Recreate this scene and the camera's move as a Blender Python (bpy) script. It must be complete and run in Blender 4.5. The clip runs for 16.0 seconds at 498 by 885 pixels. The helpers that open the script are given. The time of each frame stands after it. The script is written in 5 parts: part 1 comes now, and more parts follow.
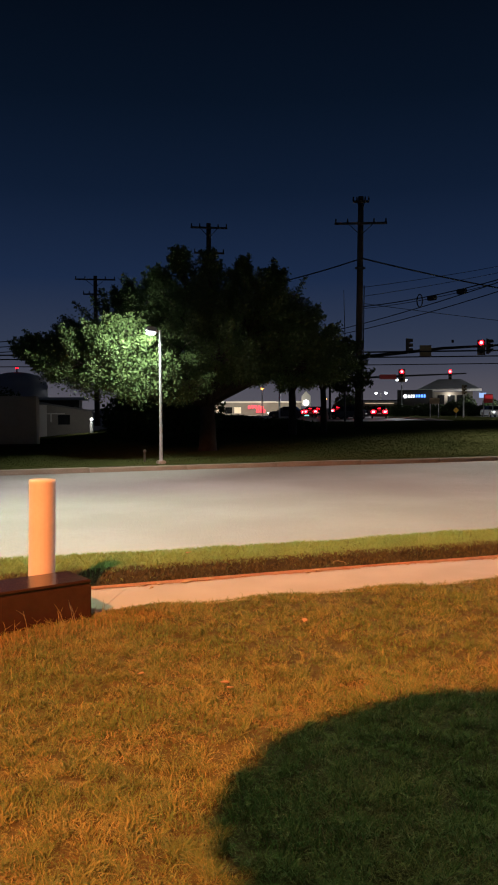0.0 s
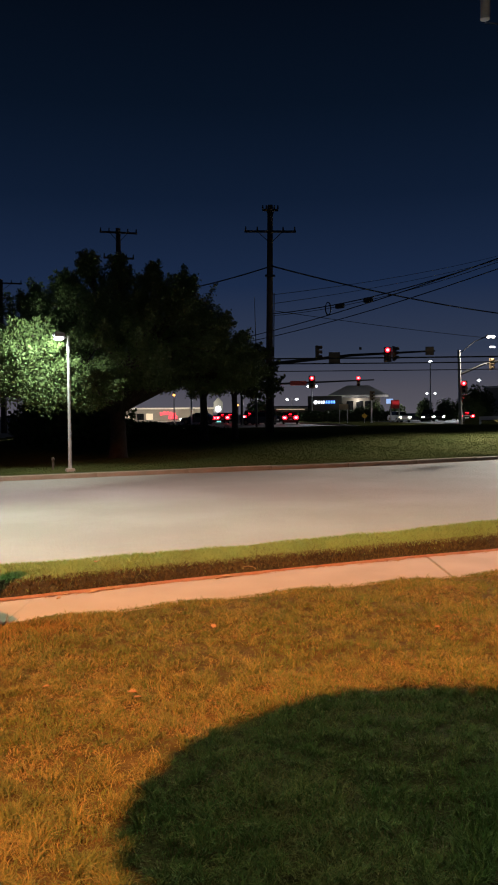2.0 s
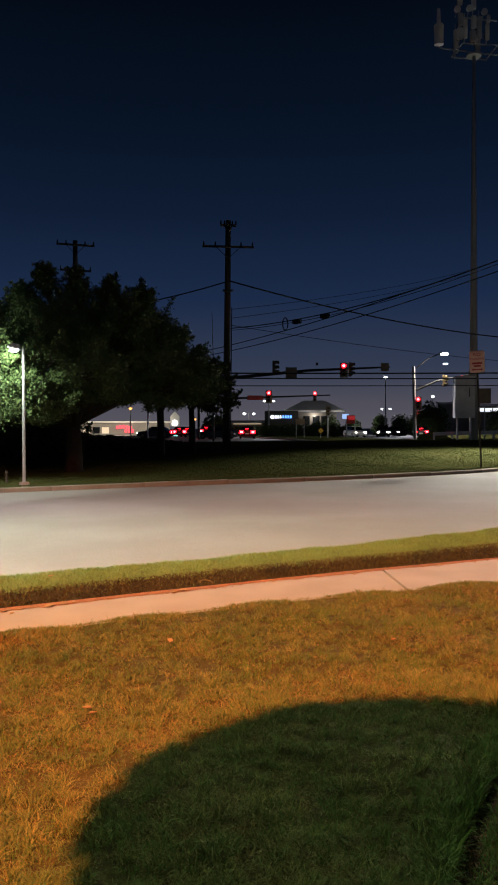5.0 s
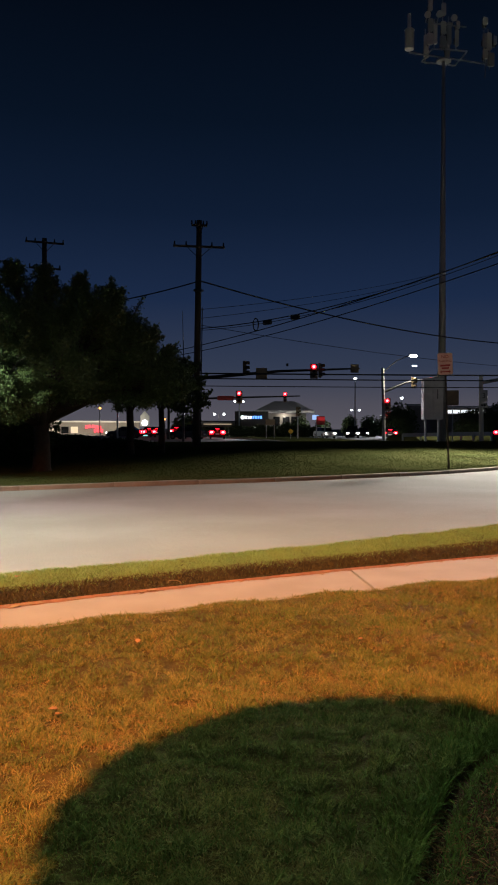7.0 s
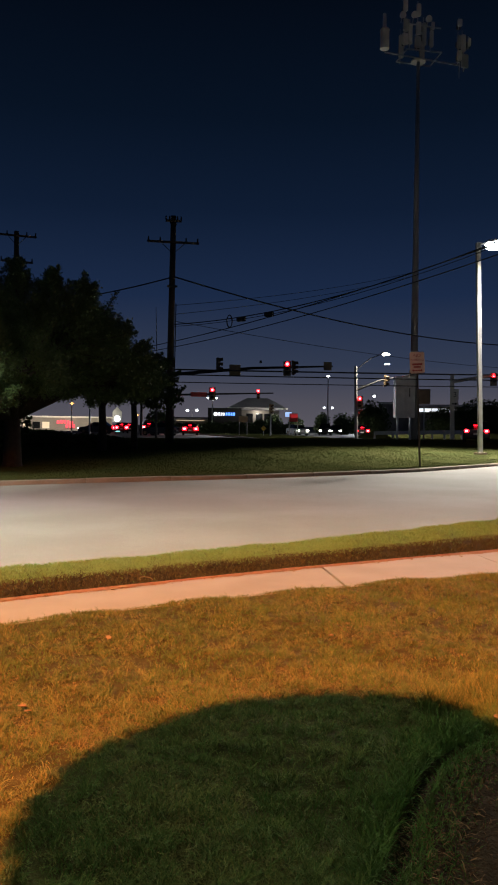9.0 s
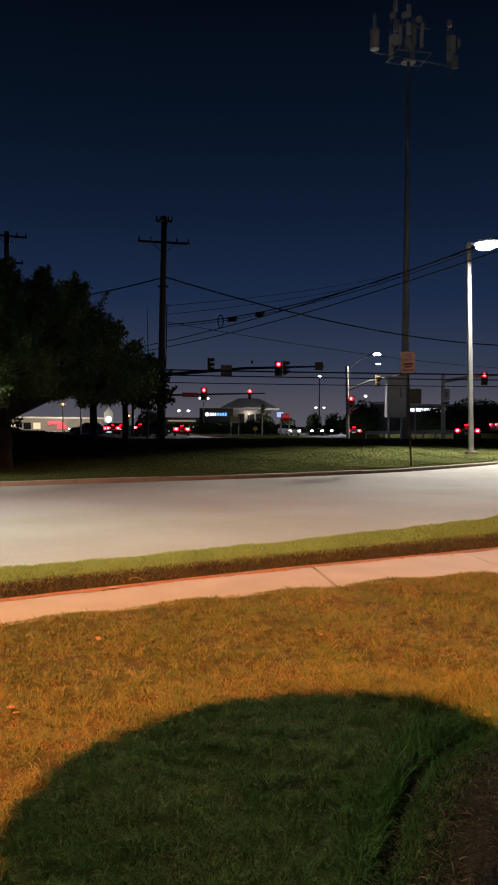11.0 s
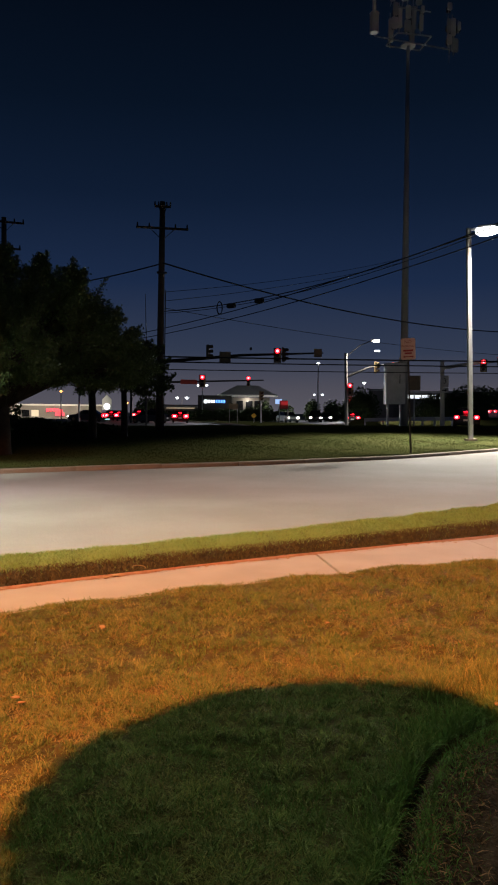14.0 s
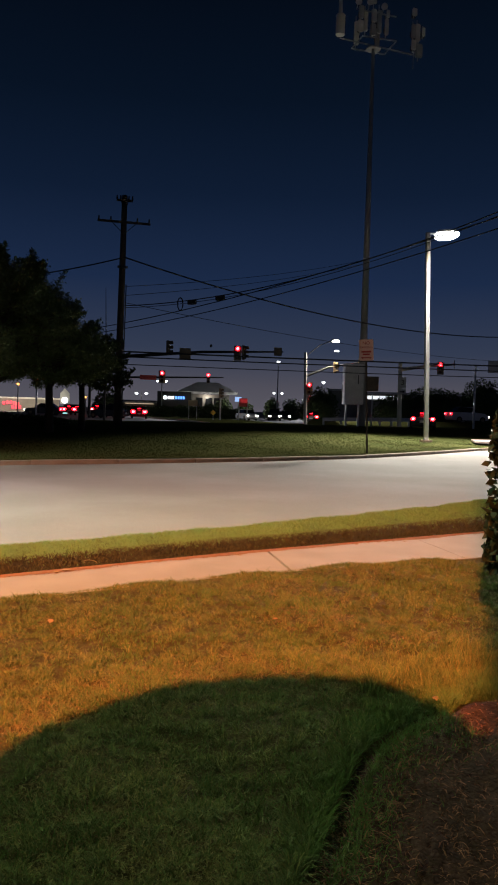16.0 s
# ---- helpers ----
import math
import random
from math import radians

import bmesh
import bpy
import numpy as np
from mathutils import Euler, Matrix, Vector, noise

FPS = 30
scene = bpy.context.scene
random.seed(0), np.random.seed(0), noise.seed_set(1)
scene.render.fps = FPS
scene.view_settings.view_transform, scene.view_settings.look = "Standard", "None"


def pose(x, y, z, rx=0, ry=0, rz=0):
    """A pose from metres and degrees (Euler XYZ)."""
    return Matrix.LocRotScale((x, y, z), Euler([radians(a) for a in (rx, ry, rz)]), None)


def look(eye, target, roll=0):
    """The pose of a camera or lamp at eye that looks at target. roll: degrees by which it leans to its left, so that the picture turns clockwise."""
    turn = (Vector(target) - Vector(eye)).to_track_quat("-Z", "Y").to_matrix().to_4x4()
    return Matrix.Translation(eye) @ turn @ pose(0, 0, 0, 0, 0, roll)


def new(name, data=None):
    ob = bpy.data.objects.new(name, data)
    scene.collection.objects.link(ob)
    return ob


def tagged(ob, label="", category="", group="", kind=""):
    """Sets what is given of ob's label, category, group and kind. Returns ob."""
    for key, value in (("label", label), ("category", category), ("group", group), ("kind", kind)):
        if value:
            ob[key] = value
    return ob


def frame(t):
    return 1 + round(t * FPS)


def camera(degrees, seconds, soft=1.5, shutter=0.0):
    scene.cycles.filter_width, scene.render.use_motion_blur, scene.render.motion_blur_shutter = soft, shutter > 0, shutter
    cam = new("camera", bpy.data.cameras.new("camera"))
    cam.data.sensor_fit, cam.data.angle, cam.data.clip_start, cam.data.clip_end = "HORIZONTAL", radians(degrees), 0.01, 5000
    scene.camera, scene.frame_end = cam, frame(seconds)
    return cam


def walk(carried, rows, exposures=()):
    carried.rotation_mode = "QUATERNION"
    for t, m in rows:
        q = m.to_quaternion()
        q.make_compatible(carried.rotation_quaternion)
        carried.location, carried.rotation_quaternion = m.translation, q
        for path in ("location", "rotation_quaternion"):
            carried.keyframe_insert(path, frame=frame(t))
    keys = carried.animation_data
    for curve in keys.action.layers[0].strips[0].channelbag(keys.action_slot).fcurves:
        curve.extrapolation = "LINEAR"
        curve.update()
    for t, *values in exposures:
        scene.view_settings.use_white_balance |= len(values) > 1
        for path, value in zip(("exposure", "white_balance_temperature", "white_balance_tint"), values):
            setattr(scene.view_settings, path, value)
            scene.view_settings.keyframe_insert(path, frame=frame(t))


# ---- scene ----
# seconds, place, yaw, pitch and roll
PATH = [
    (0, -0.032, 0.007, 1.507, -0.24, -2.49, -0.26),
    (0.5, -0.022, -0.017, 1.518, -1.99, -2.43, -0.58),
    (1, -0.006, -0.016, 1.514, -3.38, -2.34, -0.74),
    (1.5, -0.005, -0.016, 1.514, -5.01, -2.22, -0.62),
    (2, 0.002, -0.004, 1.508, -6.58, -2.08, -0.47),
    (2.5, -0.002, -0.003, 1.506, -7.66, -1.97, -0.34),
    (3, 0.001, -0.011, 1.503, -8.41, -1.84, -0.31),
    (3.5, -0.01, 0.006, 1.494, -8.79, -1.75, -0.31),
    (6, -0.002, -0.013, 1.502, -10.62, -0.75, 0.12),
    (6.5, 0.001, -0.011, 1.499, -11.22, -0.84, 0.19),
    (7, 0.001, -0.011, 1.497, -11.89, -1.02, 0.23),
    (7.5, 0.003, -0.025, 1.501, -12.54, -1.2, 0.37),
    (8, 0.004, -0.011, 1.498, -12.99, -1.33, 0.52),
    (8.5, 0.002, -0.014, 1.496, -13.44, -1.33, 0.6),
    (9, 0.001, -0.019, 1.5, -13.86, -1.24, 0.71),
    (9.5, 0.004, -0.022, 1.499, -14.29, -1.05, 0.7),
    (12, 0.021, -0.002, 1.498, -14.4, -1.64, 0.5),
    (12.5, 0.013, 0.03, 1.485, -14.13, -1.95, 0.33),
    (13, 0.003, -0.005, 1.502, -13.99, -2.04, 0.28),
    (13.5, -0.003, 0.012, 1.498, -14.08, -2.09, 0.27),
    (14, -0.011, 0.067, 1.49, -14.59, -2.15, 0.48),
    (14.5, -0.004, 0.048, 1.489, -15.34, -2.28, 0.66),
    (15, 0.008, 0.008, 1.5, -16.25, -2.38, 1.07),
    (15.5, 0.013, 0.023, 1.491, -16.98, -2.37, 1.46),
    (16, 0.021, 0, 1.493, -17.56, -2.28, 1.72),
]
cam = camera(35.0, 16.0, soft=1.9)
walk(cam, [(t, pose(x, y, z, 0, 0, w) @ pose(0, 0, 0, 90 + p) @ pose(0, 0, 0, 0, 0, r)) for t, x, y, z, w, p, r in PATH])

# ---- world and lights ----
world = bpy.data.worlds.new("night_sky")
scene.world = world
world.use_nodes = True
wn = world.node_tree
wn.nodes.clear()
w_tc = wn.nodes.new("ShaderNodeTexCoord")
w_sep = wn.nodes.new("ShaderNodeSeparateXYZ")
w_ramp = wn.nodes.new("ShaderNodeValToRGB")
w_bg = wn.nodes.new("ShaderNodeBackground")
w_out = wn.nodes.new("ShaderNodeOutputWorld")
wn.links.new(w_tc.outputs["Generated"], w_sep.inputs[0])
wn.links.new(w_sep.outputs["Z"], w_ramp.inputs[0])
wn.links.new(w_ramp.outputs[0], w_bg.inputs[0])
wn.links.new(w_bg.outputs[0], w_out.inputs[0])
SKY = [(0.0, (0.085, 0.080, 0.098)), (0.03, (0.068, 0.066, 0.086)), (0.075, (0.028, 0.038, 0.069)), (0.16, (0.0095, 0.020, 0.053)),
       (0.26, (0.0042, 0.0103, 0.028)), (0.36, (0.0021, 0.0056, 0.0145)), (0.48, (0.0010, 0.0027, 0.0066)), (1.0, (0.0008, 0.0020, 0.005))]
els = w_ramp.color_ramp.elements
for i, (p, c) in enumerate(SKY):
    e = els[i] if i < 2 else els.new(p)
    e.position, e.color = p, (*c, 1)
w_bg.inputs[1].default_value = 1.15


def lamp_light(name, kind, place, target, watts, colour, radius, cone=150, blend=0.5):
    data = bpy.data.lights.new(name, kind)
    data.energy, data.color, data.shadow_soft_size = watts, colour, radius
    if kind == "SPOT":
        data.spot_size, data.spot_blend = radians(cone), blend
    ob = new(name, data)
    ob.matrix_world = look(place, target)
    return ob


SODIUM = (1.0, 0.32, 0.085)
lamp_light("sodium_wall_light", "SPOT", (-4.5, -7.0, 10.0), (4.9, 7.2, 0.0), 39000, SODIUM, 0.06, 76, 1.0)
lamp_light("street_light_by_tree", "SPOT", (-2.75, 20.45, 3.42), (-4.2, 21.7, 1.6), 480, (0.88, 1.0, 0.82), 0.10, 172, 0.25)
lamp_light("street_light_tall", "SPOT", (21.45, 35.55, 10.2), (24.0, 28.0, 0.0), 34000, (1.0, 0.95, 0.84), 1.1, 146, 0.4)
lamp_light("street_light_near_kerb", "SPOT", (-8.2, 9.0, 8.6), (-3.9, 12.3, 0.0), 22800, (0.97, 0.965, 0.98), 0.15, 80, 1.0)
# green-tinted fill at the kerb lamp, added to lift the shaded lawn
lamp_light("lawn_shade_fill", "SPOT", (-8.2, 9.0, 8.55), (-4.5, 6.0, 0.0), 5900, (0.62, 1.0, 0.48), 0.15, 104, 0.3)
lamp_light("shed_post_light", "POINT", (-7.85, 39.0, 1.0), (0, 0, 0), 25, (1.0, 0.95, 0.85), 0.05)
lamp_light("crossing_street_light", "SPOT", (32.7, 74.3, 8.6), (31.0, 75.5, 0.0), 4000, (1.0, 0.93, 0.8), 0.2, 150, 0.4)
lamp_light("bank_lot_light", "SPOT", (23.3, 117.3, 5.3), (22.6, 111.0, 0.0), 5000, (0.95, 0.98, 1.0), 0.2, 90, 0.4)
lamp_light("bank_canopy_light", "POINT", (32.95, 127.9, 3.6), (0, 0, 0), 120, (1.0, 0.9, 0.75), 0.3)
lamp_light("bank_front_light", "SPOT", (37.8, 111.6, 8.4), (33.5, 125.0, 1.0), 4500, (1.0, 0.97, 0.9), 0.3, 80, 0.6)
# fill without a fixture, added to light the market front
lamp_light("market_fill_light", "SPOT", (2.5, 138.0, 7.0), (0.0, 150.0, 0.0), 11000, (1.0, 0.86, 0.66), 0.2, 170, 0.2)
lamp_light("side_lot_light", "SPOT", (54.7, 129.0, 7.2), (50.0, 112.0, 0.0), 28000, (0.95, 0.98, 1.0), 0.2, 170, 0.2)


# ---- materials ----
def mat(name, c1, c2=None, scale=6.0, rough=0.8, metal=0.0, bump=0.0, bscale=60.0, fine=None, island=0.0, obj_random=0.0, spec=0.5, tight=1.0):
    """Two noises (wide stains and fine grain) between two colours, with fine relief."""
    m = bpy.data.materials.new(name)
    m.use_nodes = True
    nt = m.node_tree
    n, l = nt.nodes, nt.links
    b = n["Principled BSDF"]
    b.inputs["Roughness"].default_value, b.inputs["Metallic"].default_value = rough, metal
    if c2 is None:
        c2 = tuple(v * 0.7 for v in c1)
    tc = n.new("ShaderNodeTexCoord")
    n1, n2 = n.new("ShaderNodeTexNoise"), n.new("ShaderNodeTexNoise")
    n1.inputs["Scale"].default_value, n1.inputs["Detail"].default_value = scale, 6
    n2.inputs["Scale"].default_value, n2.inputs["Detail"].default_value = bscale, 4
    for nn in (n1, n2):
        l.new(tc.outputs["Object"], nn.inputs["Vector"])
    add = n.new("ShaderNodeMath")
    add.operation = "MULTIPLY_ADD"
    l.new(n2.outputs["Fac"], add.inputs[0])
    add.inputs[1].default_value = 0.45
    l.new(n1.outputs["Fac"], add.inputs[2])
    last = add.outputs[0]
    if island or obj_random:
        rnd = n.new("ShaderNodeNewGeometry").outputs["Random Per Island"] if island else n.new("ShaderNodeObjectInfo").outputs["Random"]
        ad2 = n.new("ShaderNodeMath")
        ad2.operation = "MULTIPLY_ADD"
        l.new(rnd, ad2.inputs[0])
        ad2.inputs[1].default_value = island or obj_random
        l.new(last, ad2.inputs[2])
        last = ad2.outputs[0]
    ramp = n.new("ShaderNodeMapRange")
    top = 0.45 + (island or obj_random)
    low, high = 0.25 + 0.15 * top, 0.55 + 0.75 * top
    ramp.inputs["From Min"].default_value, ramp.inputs["From Max"].default_value = (low + high) / 2 - (high - low) / 2 * tight, (low + high) / 2 + (high - low) / 2 * tight
    l.new(last, ramp.inputs["Value"])
    mix = n.new("ShaderNodeMix")
    mix.data_type = "RGBA"
    l.new(ramp.outputs[0], mix.inputs["Factor"])
    mix.inputs["A"].default_value, mix.inputs["B"].default_value = (*c1, 1), (*c2, 1)
    l.new(mix.outputs["Result"], b.inputs["Base Color"])
    if bump:
        bn = n.new("ShaderNodeBump")
        bn.inputs["Strength"].default_value, bn.inputs["Distance"].default_value = bump, 0.02
        l.new(n2.outputs["Fac"], bn.inputs["Height"])
        l.new(bn.outputs[0], b.inputs["Normal"])
    b.inputs["Specular IOR Level"].default_value = spec
    return m


def glow(name, colour, strength, base=(0.1, 0.1, 0.1)):
    m = bpy.data.materials.new(name)
    m.use_nodes = True
    b = m.node_tree.nodes["Principled BSDF"]
    b.inputs["Base Color"].default_value = (*base, 1)
    b.inputs["Roughness"].default_value = 0.4
    b.inputs["Emission Color"].default_value = (*colour, 1)
    b.inputs["Emission Strength"].default_value = strength
    return m


M_VERGESOIL = mat("verge_soil", (0.06, 0.042, 0.022), (0.028, 0.02, 0.012), 4.0, 0.95, bump=1.0, bscale=50, spec=0.05)
M_SOIL = mat("lawn_soil", (0.125, 0.086, 0.036), (0.058, 0.043, 0.018), 9.0, 0.95, bump=1.0, bscale=70, spec=0.05)
M_GRASS = mat("lawn_grass", (0.28, 0.215, 0.085), (0.10, 0.13, 0.042), 2.6, 0.95, bscale=13, island=0.7, spec=0.12, tight=0.55)
M_GRASS_STRIP = mat("verge_grass", (0.135, 0.25, 0.075), (0.20, 0.285, 0.105), 2.4, 0.95, bscale=11, island=0.35, spec=0.12)
M_THATCH = mat("dead_thatch", (0.13, 0.10, 0.045), (0.05, 0.04, 0.02), 3, 0.95, bscale=9, island=0.8, spec=0.1)
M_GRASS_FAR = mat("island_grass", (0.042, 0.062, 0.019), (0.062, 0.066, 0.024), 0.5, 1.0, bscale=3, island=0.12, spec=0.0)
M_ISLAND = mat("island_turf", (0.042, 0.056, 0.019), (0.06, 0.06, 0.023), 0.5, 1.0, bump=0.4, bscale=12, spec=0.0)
M_STRAW = mat("dry_stalk", (0.26, 0.19, 0.085), (0.17, 0.12, 0.05), 5, 0.7, bscale=40, island=0.5)
M_TOWER = mat("tower_steel", (0.38, 0.385, 0.38), (0.3, 0.305, 0.3), 1, 0.7, bscale=10)
M_DEADGRASS = mat("dead_grass", (0.30, 0.215, 0.095), (0.17, 0.12, 0.05), 2, 0.95, bscale=12, island=0.9, spec=0.1)
M_TUFT = mat("green_tuft", (0.075, 0.145, 0.045), (0.14, 0.165, 0.05), 2, 0.95, bscale=12, island=0.9, spec=0.1)
M_MULCH = mat("mulch_bed", (0.10, 0.043, 0.03), (0.035, 0.016, 0.012), 14, 0.95, bump=1.0, bscale=60, spec=0.03)
M_CHIP = mat("mulch_chip", (0.42, 0.17, 0.11), (0.05, 0.021, 0.014), 4, 0.95, bscale=30, island=1.2, spec=0.05)
M_CONC = mat("sidewalk_concrete", (0.39, 0.30, 0.28), (0.30, 0.225, 0.205), 1.8, 0.85, bump=0.25, bscale=90)
M_KERB = mat("kerb_concrete", (0.36, 0.30, 0.24), (0.2, 0.15, 0.11), 1.1, 0.9, bump=0.4, bscale=40)
M_ROAD = mat("road_asphalt", (0.30, 0.276, 0.258), (0.225, 0.206, 0.192), 0.35, 0.85, bump=0.9, bscale=34, spec=0.25, tight=0.7)
M_FAR = mat("far_asphalt", (0.085, 0.082, 0.082), (0.055, 0.053, 0.054), 0.06, 0.8, bump=0.1, bscale=2)
M_BASE = mat("earth", (0.06, 0.05, 0.03), (0.035, 0.03, 0.02), 0.3, 0.95)
M_BOLLARD = mat("bollard_paint", (0.60, 0.50, 0.52), (0.52, 0.43, 0.44), 4, 0.5, bump=0.05, bscale=30)
M_BROWN = mat("brown_paint", (0.042, 0.02, 0.016), (0.03, 0.014, 0.012), 6, 0.22, bump=0.06, bscale=25)
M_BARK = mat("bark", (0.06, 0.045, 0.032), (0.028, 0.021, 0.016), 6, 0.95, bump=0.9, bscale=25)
M_LEAF = mat("oak_leaf", (0.048, 0.082, 0.034), (0.1, 0.14, 0.052), 0.5, 0.5, bscale=4, island=0.7, spec=0.12)
M_LEAF2 = mat("dark_leaf", (0.034, 0.052, 0.022), (0.055, 0.078, 0.03), 0.8, 0.8, bscale=4, island=0.7, spec=0.15)
M_TRAILER = mat("dull_trailer_panel", (0.30, 0.29, 0.28), (0.22, 0.21, 0.2), 0.8, 0.7, bscale=10)
M_HOLLY = mat("shrub_leaf", (0.012, 0.02, 0.01), (0.024, 0.03, 0.013), 1.5, 0.5, bscale=9, island=0.7, spec=0.3)
M_DEAD = mat("dead_leaf", (0.36, 0.2, 0.09), (0.22, 0.11, 0.05), 12, 0.8, bscale=60, obj_random=0.5)
M_WOODPOLE = mat("pole_timber", (0.085, 0.06, 0.045), (0.045, 0.033, 0.026), 2, 0.9, bump=0.5, bscale=30)
M_GALV = mat("galvanised_steel", (0.52, 0.53, 0.54), (0.4, 0.41, 0.42), 3, 0.45, 0.6, bump=0.05, bscale=40)
M_PALEPOLE = mat("pale_painted_pole", (0.40, 0.40, 0.40), (0.32, 0.32, 0.33), 2, 0.5, bump=0.04, bscale=20)
M_CREAM = mat("cream_painted_steel", (0.74, 0.70, 0.58), (0.64, 0.6, 0.5), 2, 0.5, bump=0.04, bscale=20)
M_DARKMETAL = mat("dark_metal", (0.035, 0.035, 0.037), (0.02, 0.02, 0.022), 4, 0.5, 0.3, bscale=30)
M_WIRE = mat("wire_rubber", (0.012, 0.012, 0.014), (0.008, 0.008, 0.009), 4, 0.7)
M_SIGNAL = mat("signal_housing", (0.24, 0.17, 0.09), (0.16, 0.11, 0.06), 4, 0.5, bscale=20)
M_OFF_LENS = mat("dark_lens", (0.05, 0.012, 0.01), (0.03, 0.01, 0.01), 4, 0.2)
M_WHITE = mat("white_panel", (0.62, 0.60, 0.57), (0.5, 0.48, 0.45), 1.2, 0.6, bump=0.05, bscale=20)
M_PARKSIGN = mat("salmon_sign_face", (0.90, 0.60, 0.50), (0.80, 0.50, 0.41), 3, 0.5, bscale=30)
M_SIGNFACE = mat("sign_face", (0.72, 0.70, 0.68), (0.6, 0.57, 0.55), 3, 0.5, bscale=30)
M_SIGNRED = mat("sign_red", (0.5, 0.04, 0.03), (0.4, 0.03, 0.025), 5, 0.5)
M_SIGNBLACK = mat("sign_black", (0.02, 0.02, 0.02), None, 5, 0.5)
M_YELLOW = mat("sign_yellow", (0.65, 0.4, 0.03), (0.5, 0.3, 0.02), 5, 0.5)
M_BRICK = mat("far_wall", (0.25, 0.23, 0.21), (0.17, 0.155, 0.14), 0.4, 0.9, bscale=6)
M_ROOF = mat("far_roof", (0.14, 0.14, 0.15), (0.09, 0.09, 0.1), 0.5, 0.8, bscale=6)
M_GLASS = mat("dark_glass", (0.012, 0.013, 0.016), (0.008, 0.009, 0.011), 2, 0.08)
M_TYRE = mat("tyre", (0.015, 0.015, 0.015), None, 8, 0.85)
M_RED_ON = glow("red_lens_lit", (1.0, 0.006, 0.016), 4.5, (0.3, 0.01, 0.01))
# pale cores set on the red lenses imitate a halo round a hot centre
M_RED_CORE = glow("red_glare_core", (1.0, 0.2, 0.22), 5.0, (0.3, 0.05, 0.05))
M_TAIL = glow("tail_lens_lit", (1.0, 0.006, 0.016), 8.0, (0.3, 0.01, 0.01))
M_TAIL_CORE = glow("tail_glare_core", (1.0, 0.14, 0.16), 13.0, (0.3, 0.05, 0.05))
M_HEAD = glow("head_lens_lit", (1.0, 0.93, 0.85), 6.0, (0.6, 0.6, 0.6))
M_LED = glow("led_panel", (0.95, 1.0, 0.97), 14.0, (0.8, 0.8, 0.8))
M_LOTLIGHT = glow("lot_light_panel", (0.9, 0.96, 1.0), 5.0, (0.8, 0.8, 0.8))
M_AMBER = glow("amber_lens_lit", (1.0, 0.45, 0.12), 3.0, (0.5, 0.3, 0.1))
M_GREEN_ON = glow("green_lens_lit", (0.1, 1.0, 0.75), 3.0, (0.02, 0.2, 0.15))
M_BLUESIGN = glow("blue_sign_letters", (0.12, 0.32, 1.0), 2.2, (0.05, 0.1, 0.4))
M_WHITESIGN = glow("white_sign_letters", (0.9, 0.93, 1.0), 2.0, (0.7, 0.7, 0.7))
M_REDSIGN = glow("red_sign_letters", (1.0, 0.05, 0.09), 1.5, (0.4, 0.02, 0.03))
M_CYAN = glow("cyan_sign", (0.35, 0.85, 0.8), 0.9, (0.3, 0.5, 0.5))
M_WARMWIN = glow("lit_windows", (1.0, 0.78, 0.5), 0.5, (0.4, 0.35, 0.3))
M_WINDOWSTRIP = glow("lit_window_strip", (0.9, 0.95, 1.0), 1.2, (0.4, 0.4, 0.4))


# ---- mesh helpers ----
def thing(name, label, category, place=(0, 0, 0), rz=0.0, group="", kind=""):
    ob = new(name)
    ob.empty_display_size = 0.2
    ob.matrix_world = pose(*place, 0, 0, rz)
    return tagged(ob, label, category, group, kind)


def mesh_of(name, bm, material, smooth=False):
    me = bpy.data.meshes.new(name)
    bm.to_mesh(me)
    bm.free()
    me.materials.append(material)
    if smooth:
        me.polygons.foreach_set("use_smooth", [True] * len(me.polygons))
    return me


def part(name, bm, material, parent, label="", smooth=False):
    ob = new(name, mesh_of(name, bm, material, smooth))
    ob.parent = parent
    return tagged(ob, label)


def solo(name, bm, material, label, category, group="", kind="", smooth=False):
    return tagged(new(name, mesh_of(name, bm, material, smooth)), label, category, group, kind)


def box(c, s, bm=None, bevel=0.0, turn=None):
    bm = bm or bmesh.new()
    m = Matrix.Translation(c) @ (turn or Matrix()) @ Matrix.Diagonal((*s, 1))
    g = bmesh.ops.create_cube(bm, size=1, matrix=m)
    if bevel:
        edges = list({e for v in g["verts"] for e in v.link_edges})
        bmesh.ops.bevel(bm, geom=edges, offset=bevel, segments=2, affect="EDGES")
    return bm


def rod(p0, p1, r0, r1=None, seg=10, bm=None):
    bm = bm or bmesh.new()
    p0, p1 = Vector(p0), Vector(p1)
    d = p1 - p0
    m = Matrix.Translation((p0 + p1) / 2) @ d.to_track_quat("Z", "Y").to_matrix().to_4x4()
    bmesh.ops.create_cone(bm, cap_ends=True, segments=seg, radius1=r0, radius2=r0 if r1 is None else r1, depth=d.length, matrix=m)
    return bm


def tube(pts, radii, seg=7, bm=None):
    """A tapered tube through the points."""
    bm = bm or bmesh.new()
    pts = [Vector(p) for p in pts]
    rings = []
    for i, p in enumerate(pts):
        d = (pts[min(i + 1, len(pts) - 1)] - pts[max(i - 1, 0)]).normalized()
        a = d.cross(Vector((0, 0, 1)) if abs(d.z) < 0.9 else Vector((1, 0, 0))).normalized()
        b = d.cross(a)
        r = radii[i] if hasattr(radii, "__len__") else radii
        rings.append([bm.verts.new(p + (a * math.cos(2 * math.pi * k / seg) + b * math.sin(2 * math.pi * k / seg)) * r) for k in range(seg)])
    for q, s in zip(rings, rings[1:]):
        for k in range(seg):
            bm.faces.new((q[k], q[(k + 1) % seg], s[(k + 1) % seg], s[k]))
    bm.faces.new(rings[0][::-1])
    bm.faces.new(rings[-1])
    return bm


